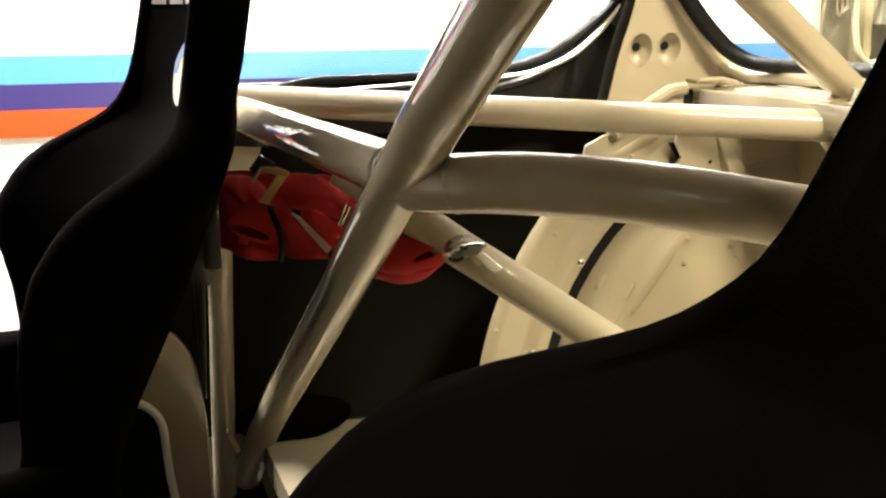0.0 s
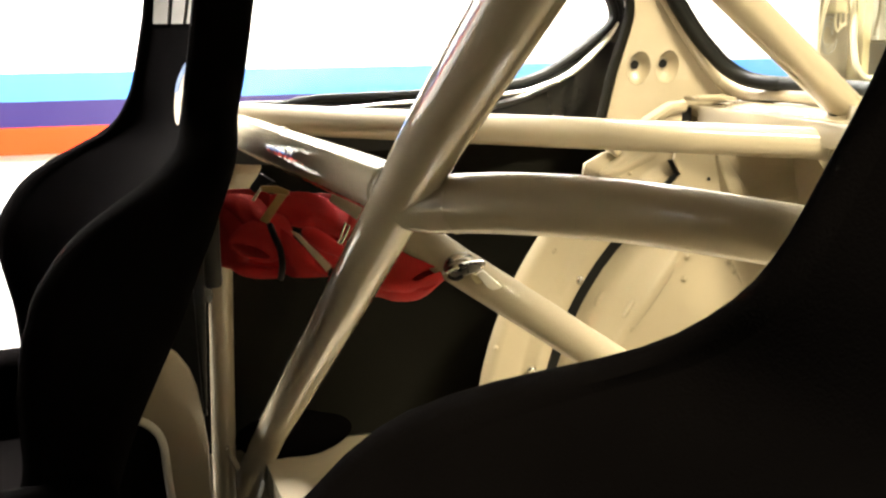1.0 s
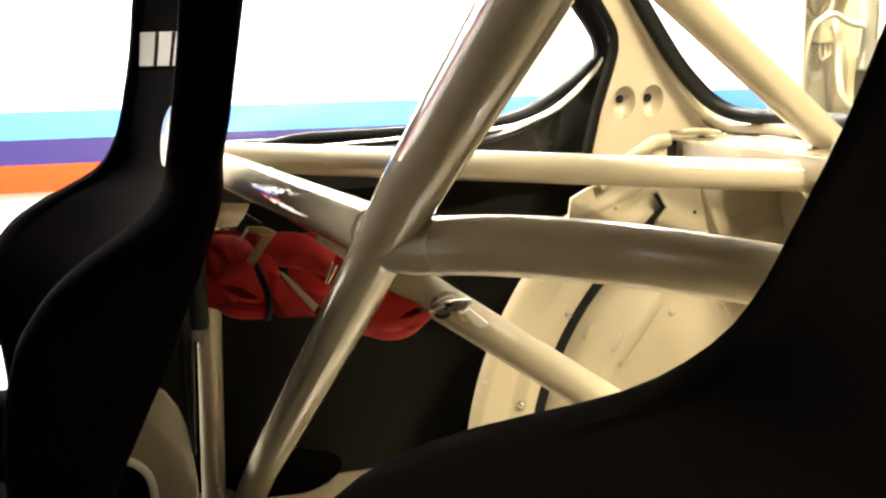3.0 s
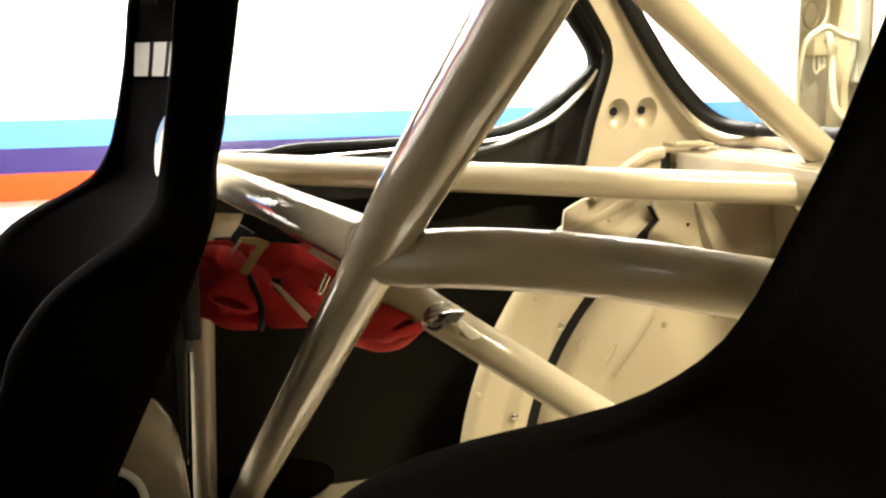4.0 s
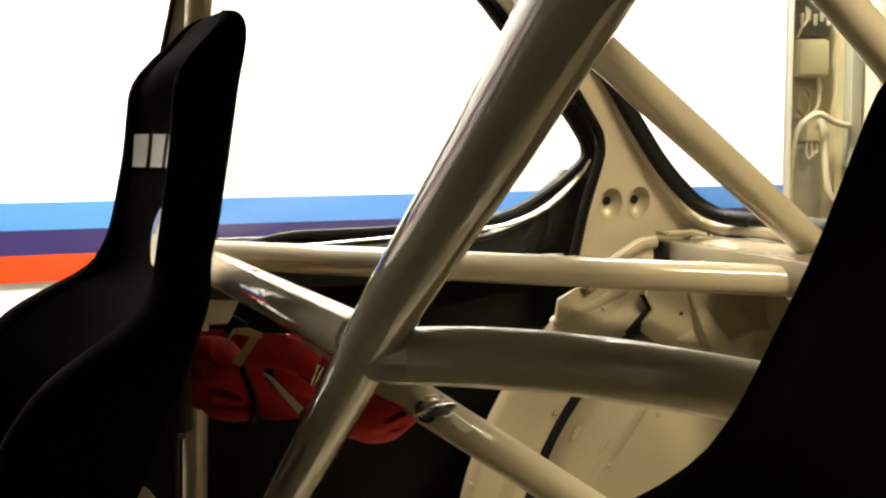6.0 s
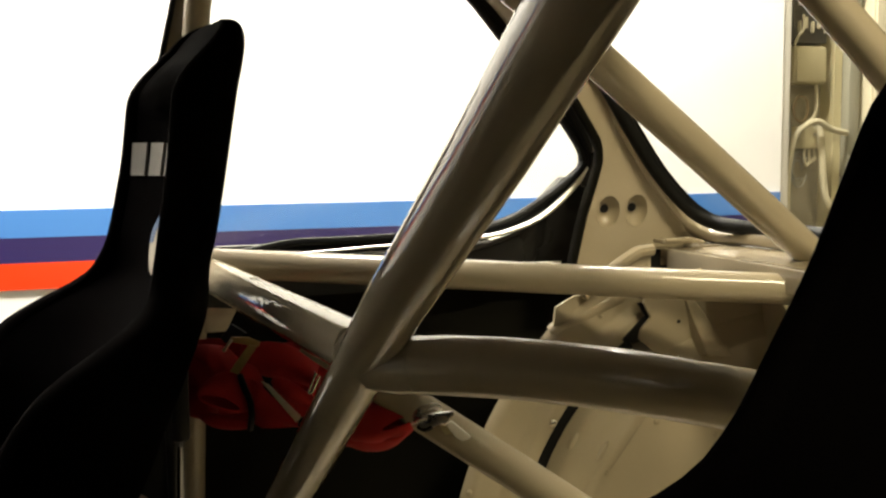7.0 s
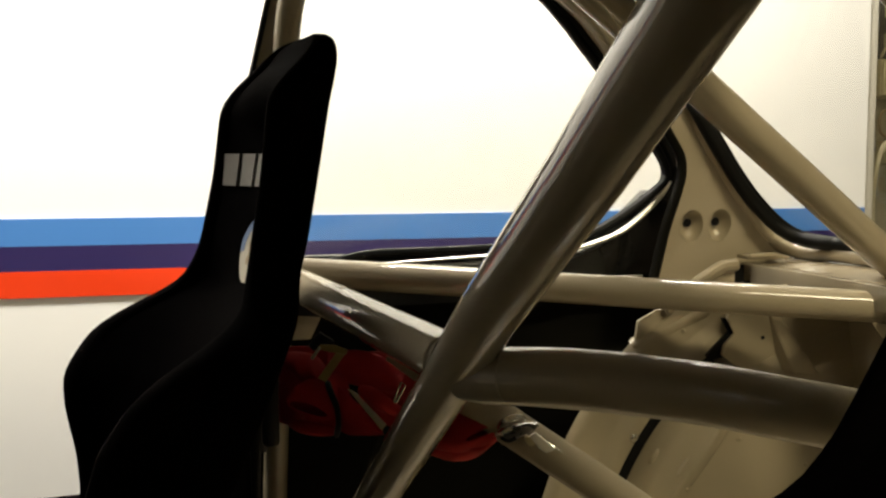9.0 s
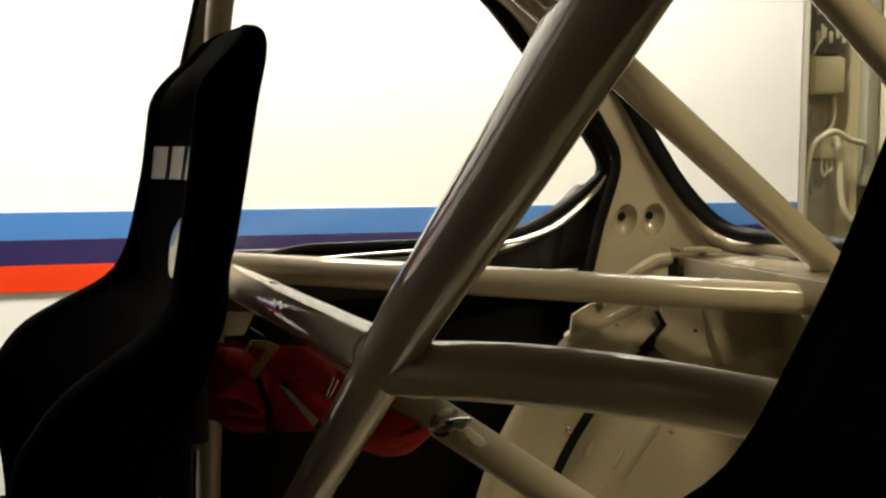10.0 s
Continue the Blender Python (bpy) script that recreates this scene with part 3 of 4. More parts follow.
def pressing(r, angle, y, along, across, out):
    """A rounded pressing in the tub's face, long along the arch."""
    a = radians(angle)
    bm = bmesh.new()
    m = Matrix.Translation((AX - r * math.cos(a), y, AZ + r * math.sin(a))) @ Matrix.Rotation(a, 4, "Y") @ Matrix.Diagonal((across, out, along, 1))
    bmesh.ops.create_uvsphere(bm, u_segments=24, v_segments=16, radius=1, matrix=m)
    return bm


part("pressing", pressing(0.328, 38, 1.2445, 0.100, 0.012, 0.0085), M_BODY, wheel_tub, smooth=60)
# two small bumps added only to catch a lamp's glint on the tub
part("glint_bump", pressing(0.380, 32.2, 1.2635, 0.013, 0.0055, 0.0055), M_BODY, wheel_tub, smooth=60)
part("glint_bump", pressing(0.345, 33.5, 1.2430, 0.016, 0.0035, 0.0040), M_BODY, wheel_tub, smooth=60)
for bx, bz, by in ((0.798, 0.719, 1.2385), (0.872, 0.691, 1.2325), (0.882, 0.662, 1.231), (0.794, 0.686, 1.2385), (0.716, 0.621, 1.240), (0.864, 0.706, 1.233), (0.893, 0.645, 1.2285)):
    bolt(bx, by - 0.0015, bz, (0, -1, 0), wheel_tub, 0.0032)
part("seam", tube([(0.905, 1.228, 0.62), (0.88, 1.232, 0.68), (0.862, 1.2345, 0.72), (0.83, 1.240, 0.775)], 0.003, 8), M_BODY, wheel_tub)

# rear window
RW = [(0.775, 1.336, 1.135), (0.823, 1.345, 1.072), (0.859, 1.350, 1.027), (0.893, 1.352, 0.992), (0.922, 1.348, 0.966), (0.945, 1.330, 0.951), (0.960, 1.290, 0.947), (0.972, 1.220, 0.947), (0.972, 0.75, 0.947), (0.972, 0.3, 0.947), (0.93, 0.2, 0.955), (0.85, 0.18, 1.03), (0.775, 0.2, 1.135), (0.645, 0.22, 1.32), (0.605, 0.30, 1.366), (0.60, 0.75, 1.37), (0.605, 1.20, 1.366), (0.66, 1.315, 1.29)]
rw = spline(RW, 6, True)
rear_seal = part("rear_window_seal", tube(rw + [rw[0]], 0.0105, 12), M_RUBBER, car, "black rubber seal")
part("seal_lip", tube([p + Vector((0.006, -0.004, 0.007)) for p in rw + [rw[0]]], 0.004, 8), M_RUBBER, rear_seal)
rear_pane = part("rear_glass", plate([p + Vector((0.006, 0, 0.005)) for p in rw], (0.003, 0, 0.003)), M_GLASS, car, "clear slightly dusty rear window pane", smooth=0)
rear_pane.visible_shadow = False
part("rear_deck", box(1.26, 1.6, 0.0, 1.45, 0.70, 0.74, 0.006), M_BODY, car)

# near side: door with an open window
part("door_skin", box(-1.0, 0.9, -0.12, -0.07, 0.3, 0.80, 0.01), M_BODY, car)
part("sill", box(-1.2, 0.13, 1.50, 1.56, 0.26, 0.34, 0.01), M_BODY, car)
part("b_pillar", plate([(0.115, 1.47, 0.29), (0.104, 1.47, 0.38), (0.10, 1.47, 0.417), (0.097, 1.47, 0.453), (0.084, 1.47, 0.479), (0.065, 1.47, 0.49), (0.03, 1.47, 0.495), (0.05, 1.47, 0.60), (0.10, 1.47, 0.60), (0.125, 1.47, 0.585), (0.142, 1.47, 0.558), (0.151, 1.47, 0.53), (0.157, 1.47, 0.49), (0.162, 1.47, 0.44), (0.163, 1.47, 0.29)], (0, 0.025, 0), 0.007), M_BODY, car)
part("b_pillar_trim", plate([(0.03, 1.476, 0.56), (0.10, 1.474, 0.93), (0.172, 1.470, 0.93), (0.160, 1.476, 0.70), (0.163, 1.476, 0.56), (0.163, 1.476, 0.48)], (0, 0.02, 0), 0.004), M_GLOSS, car, "black trim on the pillar above the beige foot")
part("upper_b_pillar", plate([(0.10, 1.474, 0.93), (0.156, 1.43, 1.16), (0.183, 1.40, 1.29), (0.20, 1.39, 1.36), (0.21, 1.39, 1.36), (0.20, 1.40, 1.25), (0.19, 1.43, 1.1), (0.172, 1.470, 0.93)], (0, 0.02, 0), 0.003), M_BODY, car)
part("door_seal", tube([(0.097, 1.472, 0.93), (0.153, 1.428, 1.16), (0.180, 1.398, 1.29), (0.198, 1.388, 1.36)], 0.004, 8), M_RUBBER, car, "black rubber door seal")
part("aperture_bead", tube(spline([(0.02, 1.466, 0.497), (0.065, 1.466, 0.492), (0.088, 1.466, 0.475), (0.098, 1.466, 0.452), (0.101, 1.466, 0.416), (0.105, 1.466, 0.37), (0.115, 1.466, 0.30)], 6), 0.006, 10), M_WHITE, car, "pale beading along the aperture")
part("aperture_cover", box(-0.25, 0.125, 1.50, 1.51, 0.28, 0.56), M_BLACK, car, "black cover behind the aperture")
part("belt_strap", plate([(0.150, 1.452, 0.72), (0.172, 1.452, 0.72), (0.177, 1.452, 0.665), (0.174, 1.452, 0.655), (0.166, 1.452, 0.657), (0.163, 1.452, 0.56), (0.160, 1.452, 0.50), (0.156, 1.452, 0.50), (0.152, 1.452, 0.60)], (0, 0.006, 0), 0.001), M_GLOSS, car, "black strap hanging on the pillar")
part("weld_tab", plate([(0.186, 1.465, 0.43), (0.200, 1.465, 0.395), (0.206, 1.468, 0.40), (0.190, 1.468, 0.434)], (0, 0.012, 0), 0.001), M_BODY, car)


def wheel(x, y):
    w = part("wheel", tube([(x, y - 0.1, 0.31), (x, y - 0.085, 0.31), (x, y + 0.085, 0.31), (x, y + 0.1, 0.31)], [0.28, 0.31, 0.31, 0.28], 40), M_RUBBER, car, "black tyre")
    part("rim", tube([(x, y - 0.102, 0.31), (x, y + 0.102, 0.31)], 0.2, 32), M_GREY, w, "grey rim")


for x in (-1.45, 1.0):
    for y in (0.10, 1.39):
        wheel(x, y)
part("front_floor", box(-1.7, -1.2, 0.0, 1.50, 0.36, 0.40), M_BODY, car)

# ---- the roll cage ----
cage = thing("roll_cage", "beige painted welded tubular steel roll cage", "roll cage", at=(0.22, 1.5, 0.385))
R45, R40 = 0.0225, 0.020
part("hoop", tube(spline([(0.184, 1.5, 0.32), (0.190, 1.5, 0.55), (0.193, 1.49, 0.68), (0.198, 1.455, 0.95), (0.20, 1.40, 1.21), (0.21, 1.36, 1.30), (0.22, 1.25, 1.36), (0.23, 0.9, 1.365), (0.235, 0.4, 1.36), (0.235, 0.15, 1.32), (0.235, 0.06, 1.2), (0.235, 0.0, 0.9), (0.235, -0.01, 0.32)], 8), 0.0175, 24), M_CAGE, cage)
part("diagonal", tube([(0.2185, 1.528, 0.325), (0.236, 1.51, 0.388), (0.250, 1.43, 0.469), (0.25, 0.998, 0.757), (0.249, 0.70, 0.956), (0.2485, 0.519, 1.066), (0.2425, 0.10, 1.33)], 0.0235, 32), M_CAGE, cage)
part("harness_bar", tube([(0.2495, 0.788, 0.903), (0.232, 1.10, 0.900), (0.212, 1.41, 0.899), (0.203, 1.50, 0.898)], R45, 24), M_CAGE, cage)
part("bent_bar", tube(eased(spline([(0.256, 0.772, 0.898), (0.265, 0.754, 0.898), (0.277, 0.731, 0.902), (0.309, 0.688, 0.907), (0.372, 0.634, 0.906), (0.439, 0.598, 0.895), (0.50, 0.55, 0.885), (0.50, 0.35, 0.875), (0.42, 0.12, 0.87), (0.245, 0.01, 0.87)], 10)), R45, 32), M_CAGE, cage)
part("side_bar", tube([(0.19, 1.437, 0.914), (0.222, 1.42, 0.913), (0.90, 1.075, 0.885)], R40, 24), M_CAGE, cage)
part("stay", tube([(0.28, 0.95, 1.355), (0.615, 1.044, 1.147), (0.756, 1.069, 1.051), (0.96, 1.115, 0.915)], 0.0215, 24), M_CAGE, cage)
part("upright", tube([(0.93, 1.06, 0.93), (0.915, 1.075, 0.80), (0.925, 1.06, 0.40)], R40, 20), M_CAGE, cage)
part("floor_brace", tube([(0.27, 1.07, 0.869), (0.381, 1.013, 0.785), (0.455, 0.976, 0.734), (0.519, 0.945, 0.689), (0.93, 0.745, 0.402)], R40, 24), M_MATTE, cage, "tube with a dull unpolished coat")
part("cross_stay", tube([(0.57, 0.865, 1.36), (0.709, 0.801, 1.197), (0.742, 0.784, 1.154), (0.92, 0.70, 0.92)], 0.019, 20), M_CAGE, cage)



def weld(p, axis, r, size=0.0022):
    """A weld bead round a tube."""
    a = Vector(axis).normalized()
    u = a.cross(Vector((0, 0, 1))).normalized()
    v = a.cross(u)
    pts = [Vector(p) + (r + 0.0012 * noise.noise(Vector((k * 0.9, p[0] * 9, 0)))) * (u * math.cos(2 * math.pi * k / 40) + v * math.sin(2 * math.pi * k / 40)) for k in range(41)]
    return part("weld_bead", tube(pts, size, 8), M_CAGE, cage)


weld((0.279, 0.729, 0.902), (0.5, -0.74, 0.1), R45 - 0.0004, 0.0010)
weld((0.2483, 0.797, 0.903), (-0.06, 1, 0), R45, 0.0016)
weld((0.30, 1.048, 0.847), (0.78, -0.4, -0.57), R40)
weld((0.893, 1.079, 0.8855), (0.9, -0.45, -0.03), R40 + 0.001, 0.0032)
part("end_gusset", plate([(0.868, 1.066, 0.868), (0.905, 1.052, 0.868), (0.913, 1.049, 0.80), (0.905, 1.052, 0.806), (0.880, 1.062, 0.850)], (0.003, 0.006, 0), 0.001), M_CAGE, cage)
part("gusset", plate([(0.196, 1.462, 0.876), (0.216, 1.462, 0.872), (0.253, 1.462, 0.848), (0.253, 1.462, 0.840), (0.239, 1.462, 0.812), (0.196, 1.462, 0.812)], (0, 0.006, 0), 0.001), M_CAGE, cage)
part("strap_lug", box(0.222, 0.234, 1.150, 1.174, 0.910, 0.9235, 0.004, 3), M_CAGE, cage)

# ---- the seats ----
SEAT_Z = [0.42 + 0.011 * k for k in range(68)] + [1.165, 1.172, 1.178, 1.184, 1.189, 1.194, 1.198, 1.201, 1.2035, 1.205]
PROFILE = {
    "z": [0.42, 0.55, 0.65, 0.76, 0.805, 0.85, 0.87, 0.89, 0.915, 0.95, 0.975, 1.05, 1.13, 1.155, 1.175, 1.190, 1.199, 1.203, 1.205],
    "front": [-0.12, -0.085, -0.064, -0.070, -0.063, -0.032, -0.006, 0.032, 0.075, 0.090, 0.096, 0.110, 0.119, 0.138, 0.160, 0.172, 0.180, 0.186, 0.193],
    "rear": [-0.045, -0.002, 0.033, 0.090, 0.107, 0.125, 0.132, 0.140, 0.150, 0.157, 0.168, 0.183, 0.198, 0.203, 0.205, 0.205, 0.203, 0.200, 0.195],
    "half": [0.215, 0.22, 0.221, 0.232, 0.236, 0.238, 0.232, 0.220, 0.192, 0.156, 0.145, 0.136, 0.131, 0.130, 0.124, 0.108, 0.084, 0.060, 0.020],
}


def seat_at(z):
    """Front, rear and half width at a height, rounded off between the profile's steps."""
    return [sum(float(np.interp(z + d, PROFILE["z"], PROFILE[k])) for d in np.linspace(-1, 1, 5) * 0.012 * min(1.0, max(0.0, (1.205 - z) / 0.03))) / 5 for k in ("front", "rear", "half")]


def rim_of(z, f, r):
    """The padded rim's thickness."""
    return min(float(np.interp(z, [0.88, 0.97], [0.036, 0.020])), (r - f) * 0.45)


def inner_x(z, y):
    """The padded inner face: hollow between the wings."""
    f, r, w = seat_at(z)
    t = rim_of(z, f, r)
    p = float(np.interp(z, [0.9, 0.97], [4.0, 1.8]))
    hollow = float(np.interp(z, [1.10, 1.165], [1.0, 0.0]))
    return f + t * 0.5 + hollow * (r - f - t * 1.5) * (1 - min(1.0, abs(y) / (w - t)) ** p)


def seat_back():
    bm = bmesh.new()
    rings = []
    n = 26
    for z in SEAT_Z:
        f, r, w = seat_at(z)
        t = rim_of(z, f, r)
        ring = []
        for k in range(n + 1):
            a = math.pi * k / n
            c, s = math.cos(a), math.sin(a)
            e = 0.52
            ring.append((f + t * 0.5 + (r - f - t * 0.5) * abs(s) ** e, w * math.copysign(abs(c) ** e, c)))
        for k in range(1, 5):
            a = math.pi * k / 5
            ring.append((f + t * 0.5 - t * 0.5 * math.sin(a), -w + t * 0.5 - t * 0.5 * math.cos(a)))
        for k in range(n, -1, -1):
            a = math.pi * k / n
            c = math.cos(a)
            ring.append((inner_x(z, (w - t) * c), (w - t) * c))
        for k in range(1, 5):
            a = math.pi * k / 5
            ring.append((f + t * 0.5 - t * 0.5 * math.sin(a), w - t * 0.5 - t * 0.5 * math.cos(a)))
        skew = float(np.interp(z, [0.60, 0.70, 0.79], [0.018, 0.015, 0.0]))
        rings.append([bm.verts.new((x + skew * (y / w) * (1 - (x - f) / (r - f)), y, z)) for x, y in ring])
    m = len(rings[0])
    for p, q in zip(rings, rings[1:]):
        for k in range(m):
            bm.faces.new((p[k], p[(k + 1) % m], q[(k + 1) % m], q[k]))
    bm.faces.new(rings[0])
    bm.faces.new(rings[-1][::-1])
    return bm


def on_face(points, columns, off):
    """A thin patch lying on the inner face of the backrest, from rows of (y, z)."""
    bm = bmesh.new()
    front = [bm.verts.new((inner_x(z, y) - off - 0.001, y, z)) for y, z in points]
    rear = [bm.verts.new((inner_x(z, y) + 0.001, y, z)) for y, z in points]
    rows = len(points) // columns
    for layer in (front, rear):
        for i in range(rows - 1):
            for j in range(columns - 1):
                k = i * columns + j
                bm.faces.new((layer[k], layer[k + 1], layer[k + columns + 1], layer[k + columns]))
    bmesh.ops.bridge_loops(bm, edges=[e for e in bm.edges if e.is_boundary])
    return bm


def seat_base():
    bm = box(-0.52, 0.0, -0.21, 0.21, 0.46, 0.54, 0.03, 3)
    return bm


def bucket_seat(label):
    s = thing("bucket_seat", label, "seat", "bucket seats")
    part("backrest", seat_back(), M_SEAT, s, "black velour shell with shoulder wings", smooth=60)
    part("strap_tab", box(0.100, 0.117, -0.17, -0.158, 0.785, 0.90, 0.005), M_SHELL, s, "black strap end")
    part("cushion", seat_base(), M_SEAT, s)
    part("left_bolster", box(-0.53, 0.0, -0.25, -0.20, 0.46, 0.64, 0.024, 3), M_SEAT, s)
    part("right_bolster", box(-0.53, 0.0, 0.20, 0.25, 0.46, 0.64, 0.024, 3), M_SEAT, s)
    for y in (-0.2, 0.2):
        part("mounting_rail", box(-0.5, 0.0, y - 0.015, y + 0.015, 0.318, 0.46, 0.004), M_SHELL, s)
    return s


def sewn_marks(s):
    """Pale sewn blocks and a round badge on the inner face of the backrest."""
    back = [o for o in s.children if o.name.startswith("backrest")][0]
    for k in range(6):
        y = 0.112 - 0.0265 * k
        part("mark", on_face([(y - 0.020 * a / 4, 1.036 + 0.038 * b / 3) for b in range(4) for a in range(5)], 5, 0.0015), M_LOGO, back, "pale sewn block")
    def on_badge(r, a):
        return 0.026 + 0.0383 * r * math.cos(a), 0.965 + 0.0383 * r * math.sin(a)

    turn = [2 * math.pi * k / 28 for k in range(29)]
    part("badge", on_face([on_badge(r, a) for r in (0.02, 0.4, 0.8, 1.0) for a in turn], 29, 0.0012), M_BADGE, back, "round cream badge")
    part("badge_ring", on_face([on_badge(r, radians(-8 + 8 * k)) for r in (0.80, 0.9, 1.0) for k in range(16)], 16, 0.0018), M_RING, back, "blue-grey half ring")
    part("badge_emblem", on_face([on_badge(r * (1 + 0.14 * math.sin(5 * a)), a) for r in (0.02, 0.25, 0.5) for a in turn], 29, 0.0018), M_BRASS2, back, "brown sewn emblem")


seat = bucket_seat("black velour bucket seat with pale marks and round badge")
driver_seat = copy_thing(seat, pose(0.021, -0.028, 1.065) @ Matrix.Scale(1.23, 4) @ pose(0.1613, 0.2334, -0.1662, 0.1, 14.9, 3.0) @ pose(0, 0, -0.9))
tagged(driver_seat, "plain black velour bucket seat on the driver side", "seat", "bucket seats")
sewn_marks(seat)
seat.matrix_basis = pose(0.06, 1.165, 0, 0, 0, 6.5) @ pose(-0.06, 0, 0)

# ---- the red harness ----
belts = thing("harness_belt", "bundled red harness webbing clipped to the cage", "seat belt", at=(0.256, 1.093, 0.818))


def bp(along, down, v=0.0):
    """A place in the belt's own sheet: along it, down it and behind it, in units of 0.6 mm and in metres."""
    u, w = (along - 560) * 0.000604, (460 - down) * 0.000604
    return Vector((0.256 + 0.943 * u + 0.33 * v, 1.093 - 0.33 * u + 0.943 * v, 0.818 + w))


def ribbon(top, bottom, thick=0.0022, across=14, bulge=0.004, seed=0):
    """Webbing between two edges, slightly wavy."""
    a, b = spline([bp(*p) for p in top], 10), spline([bp(*p) for p in bottom], 10)
    back = Vector((0.33, 0.943, 0))
    bm = bmesh.new()
    layers = []
    for off in (0.0, thick):
        grid = []
        for i in range(len(a)):
            row = []
            for j in range(across + 1):
                t = j / across
                p = a[i].lerp(b[i], t)
                crease = 0.5 - abs(noise.noise(Vector((p.x * 34 + p.z * 22 + seed * 3, p.z * 30 - p.x * 12, seed + 5))))
                wave = noise.noise(Vector((p.x * 28 + seed, p.z * 40, seed))) * 0.006 + 0.012 * (crease - 0.35) * math.sin(math.pi * t) ** 0.5 + bulge * math.sin(math.pi * t)
                row.append(bm.verts.new(p + back * (off - wave)))
            grid.append(row)
        layers.append(grid)
    for g in layers:
        for i in range(len(a) - 1):
            for j in range(across):
                bm.faces.new((g[i][j], g[i + 1][j], g[i + 1][j + 1], g[i][j + 1]))
    bmesh.ops.bridge_loops(bm, edges=[e for e in bm.edges if e.is_boundary])
    return bm


def open_roll(ends, thick=0.0025, sides=28):
    """Webbing rolled to an open mouth: rows of (along, down, behind, half width, half height, tilt)."""
    bm = bmesh.new()
    shells = []
    for inset in (0.0, thick):
        rings = []
        for along, down, v, a, b, tilt in ends:
            ring = []
            for k in range(sides):
                q = 2 * math.pi * k / sides
                wob = 1 + 0.10 * math.sin(2 * q + 0.7) + 0.05 * math.sin(3 * q)
                u = (a - inset / 0.000604) * math.cos(q) * wob
                w = (b - inset / 0.000604) * math.sin(q) * wob
                c, s = math.cos(radians(tilt)), math.sin(radians(tilt))
                ring.append(bm.verts.new(bp(along + u * c - w * s, down + u * s + w * c, v)))
            rings.append(ring)
        for p, q in zip(rings, rings[1:]):
            for k in range(sides):
                bm.faces.new((p[k], p[(k + 1) % sides], q[(k + 1) % sides], q[k]))
        shells.append(rings)
    for k in range(sides):
        j = (k + 1) % sides
        bm.faces.new((shells[0][0][k], shells[0][0][j], shells[1][0][j], shells[1][0][k]))
    bm.faces.new(shells[0][-1])
    bm.faces.new(shells[1][-1])
    return bm


part("webbing", open_roll([(446, 477, -0.058, 36, 13, 16), (449, 473, -0.055, 41, 22, 16), (457, 466, -0.044, 42, 32, 16), (467, 460, -0.028, 38, 34, 18), (477, 455, -0.008, 30, 30, 18)]), M_BELT, belts, smooth=60)
part("webbing", open_roll([(748, 520, -0.048, 34, 10, -24), (738, 522, -0.044, 46, 24, -22), (722, 526, -0.034, 52, 38, -18), (700, 532, -0.018, 52, 42, -10), (672, 536, -0.002, 44, 40, -6)]), M_BELT, belts, smooth=60)


def fold(top, bottom, bulge, seed):
    part("webbing", ribbon(top, bottom, bulge=bulge, seed=seed), M_BELT, belts, smooth=50)


fold([(345, 396, 0.004), (400, 386, 0.0), (440, 386, 0.0), (474, 400, 0.0), (500, 430, 0.0)], [(345, 520, 0.006), (400, 524, 0.0), (440, 527, 0.0), (480, 531, 0.0), (505, 533, 0.0)], 0.006, 0.0)
fold([(362, 404, -0.012), (392, 396, -0.022), (420, 416, -0.026), (438, 446, -0.02)], [(362, 516, -0.006), (396, 522, -0.016), (420, 522, -0.02), (430, 506, -0.014)], 0.02, 3.7)
fold([(386, 392, -0.016), (420, 388, -0.022), (452, 398, -0.02), (476, 428, -0.016)], [(398, 428, -0.024), (424, 438, -0.034), (452, 440, -0.036), (480, 446, -0.03)], 0.012, 7.4)
fold([(492, 444, -0.036), (512, 456, -0.04), (540, 490, -0.036), (570, 527, -0.024)], [(494, 526, -0.03), (512, 532, -0.034), (540, 534, -0.03), (570, 537, -0.02)], 0.01, 11.1)
fold([(466, 396, 0.0), (520, 390, -0.004), (562, 400, -0.004), (606, 432, 0.0)], [(476, 446, 0.002), (520, 457, 0.0), (560, 464, 0.0), (594, 478, 0.002)], 0.016, 14.8)
fold([(520, 400, 0.014), (570, 400, 0.014), (625, 430, 0.014), (680, 450, 0.014)], [(520, 530, 0.014), (570, 536, 0.014), (625, 560, 0.014), (680, 575, 0.014)], 0.004, 18.5)
fold([(610, 505, 0.0), (665, 498, -0.004), (716, 476, -0.012), (748, 478, -0.02), (780, 501, -0.02)], [(605, 575, 0.004), (655, 572, -0.004), (690, 546, -0.022), (718, 527, -0.032), (762, 508, -0.026)], 0.012, 22.2)
fold([(610, 552, -0.002), (672, 550, -0.01), (717, 531, -0.03), (752, 530, -0.036), (785, 526, -0.026)], [(605, 577, 0.0), (656, 581, -0.006), (692, 585, -0.014), (738, 575, -0.018), (777, 542, -0.018)], 0.012, 25.9)
fold([(690, 490, 0.022), (735, 488, 0.018), (786, 507, 0.0)], [(690, 560, 0.022), (735, 550, 0.018), (786, 532, 0.0)], 0.0, 29.6)
part("webbing", tube(spline([bp(396, 512, -0.018), bp(424, 517, -0.034), bp(458, 522, -0.038), bp(492, 528, -0.028)], 5), [0.004 + 0.0035 * math.sin(math.pi * i / 15) for i in range(16)], 12), M_BELT, belts)
part("webbing", tube(spline([bp(530, 456, -0.016), bp(548, 462, -0.026), bp(574, 480, -0.026), bp(602, 500, -0.014)], 5), [0.005 + 0.004 * math.sin(math.pi * i / 15) for i in range(16)], 12), M_BELT, belts)
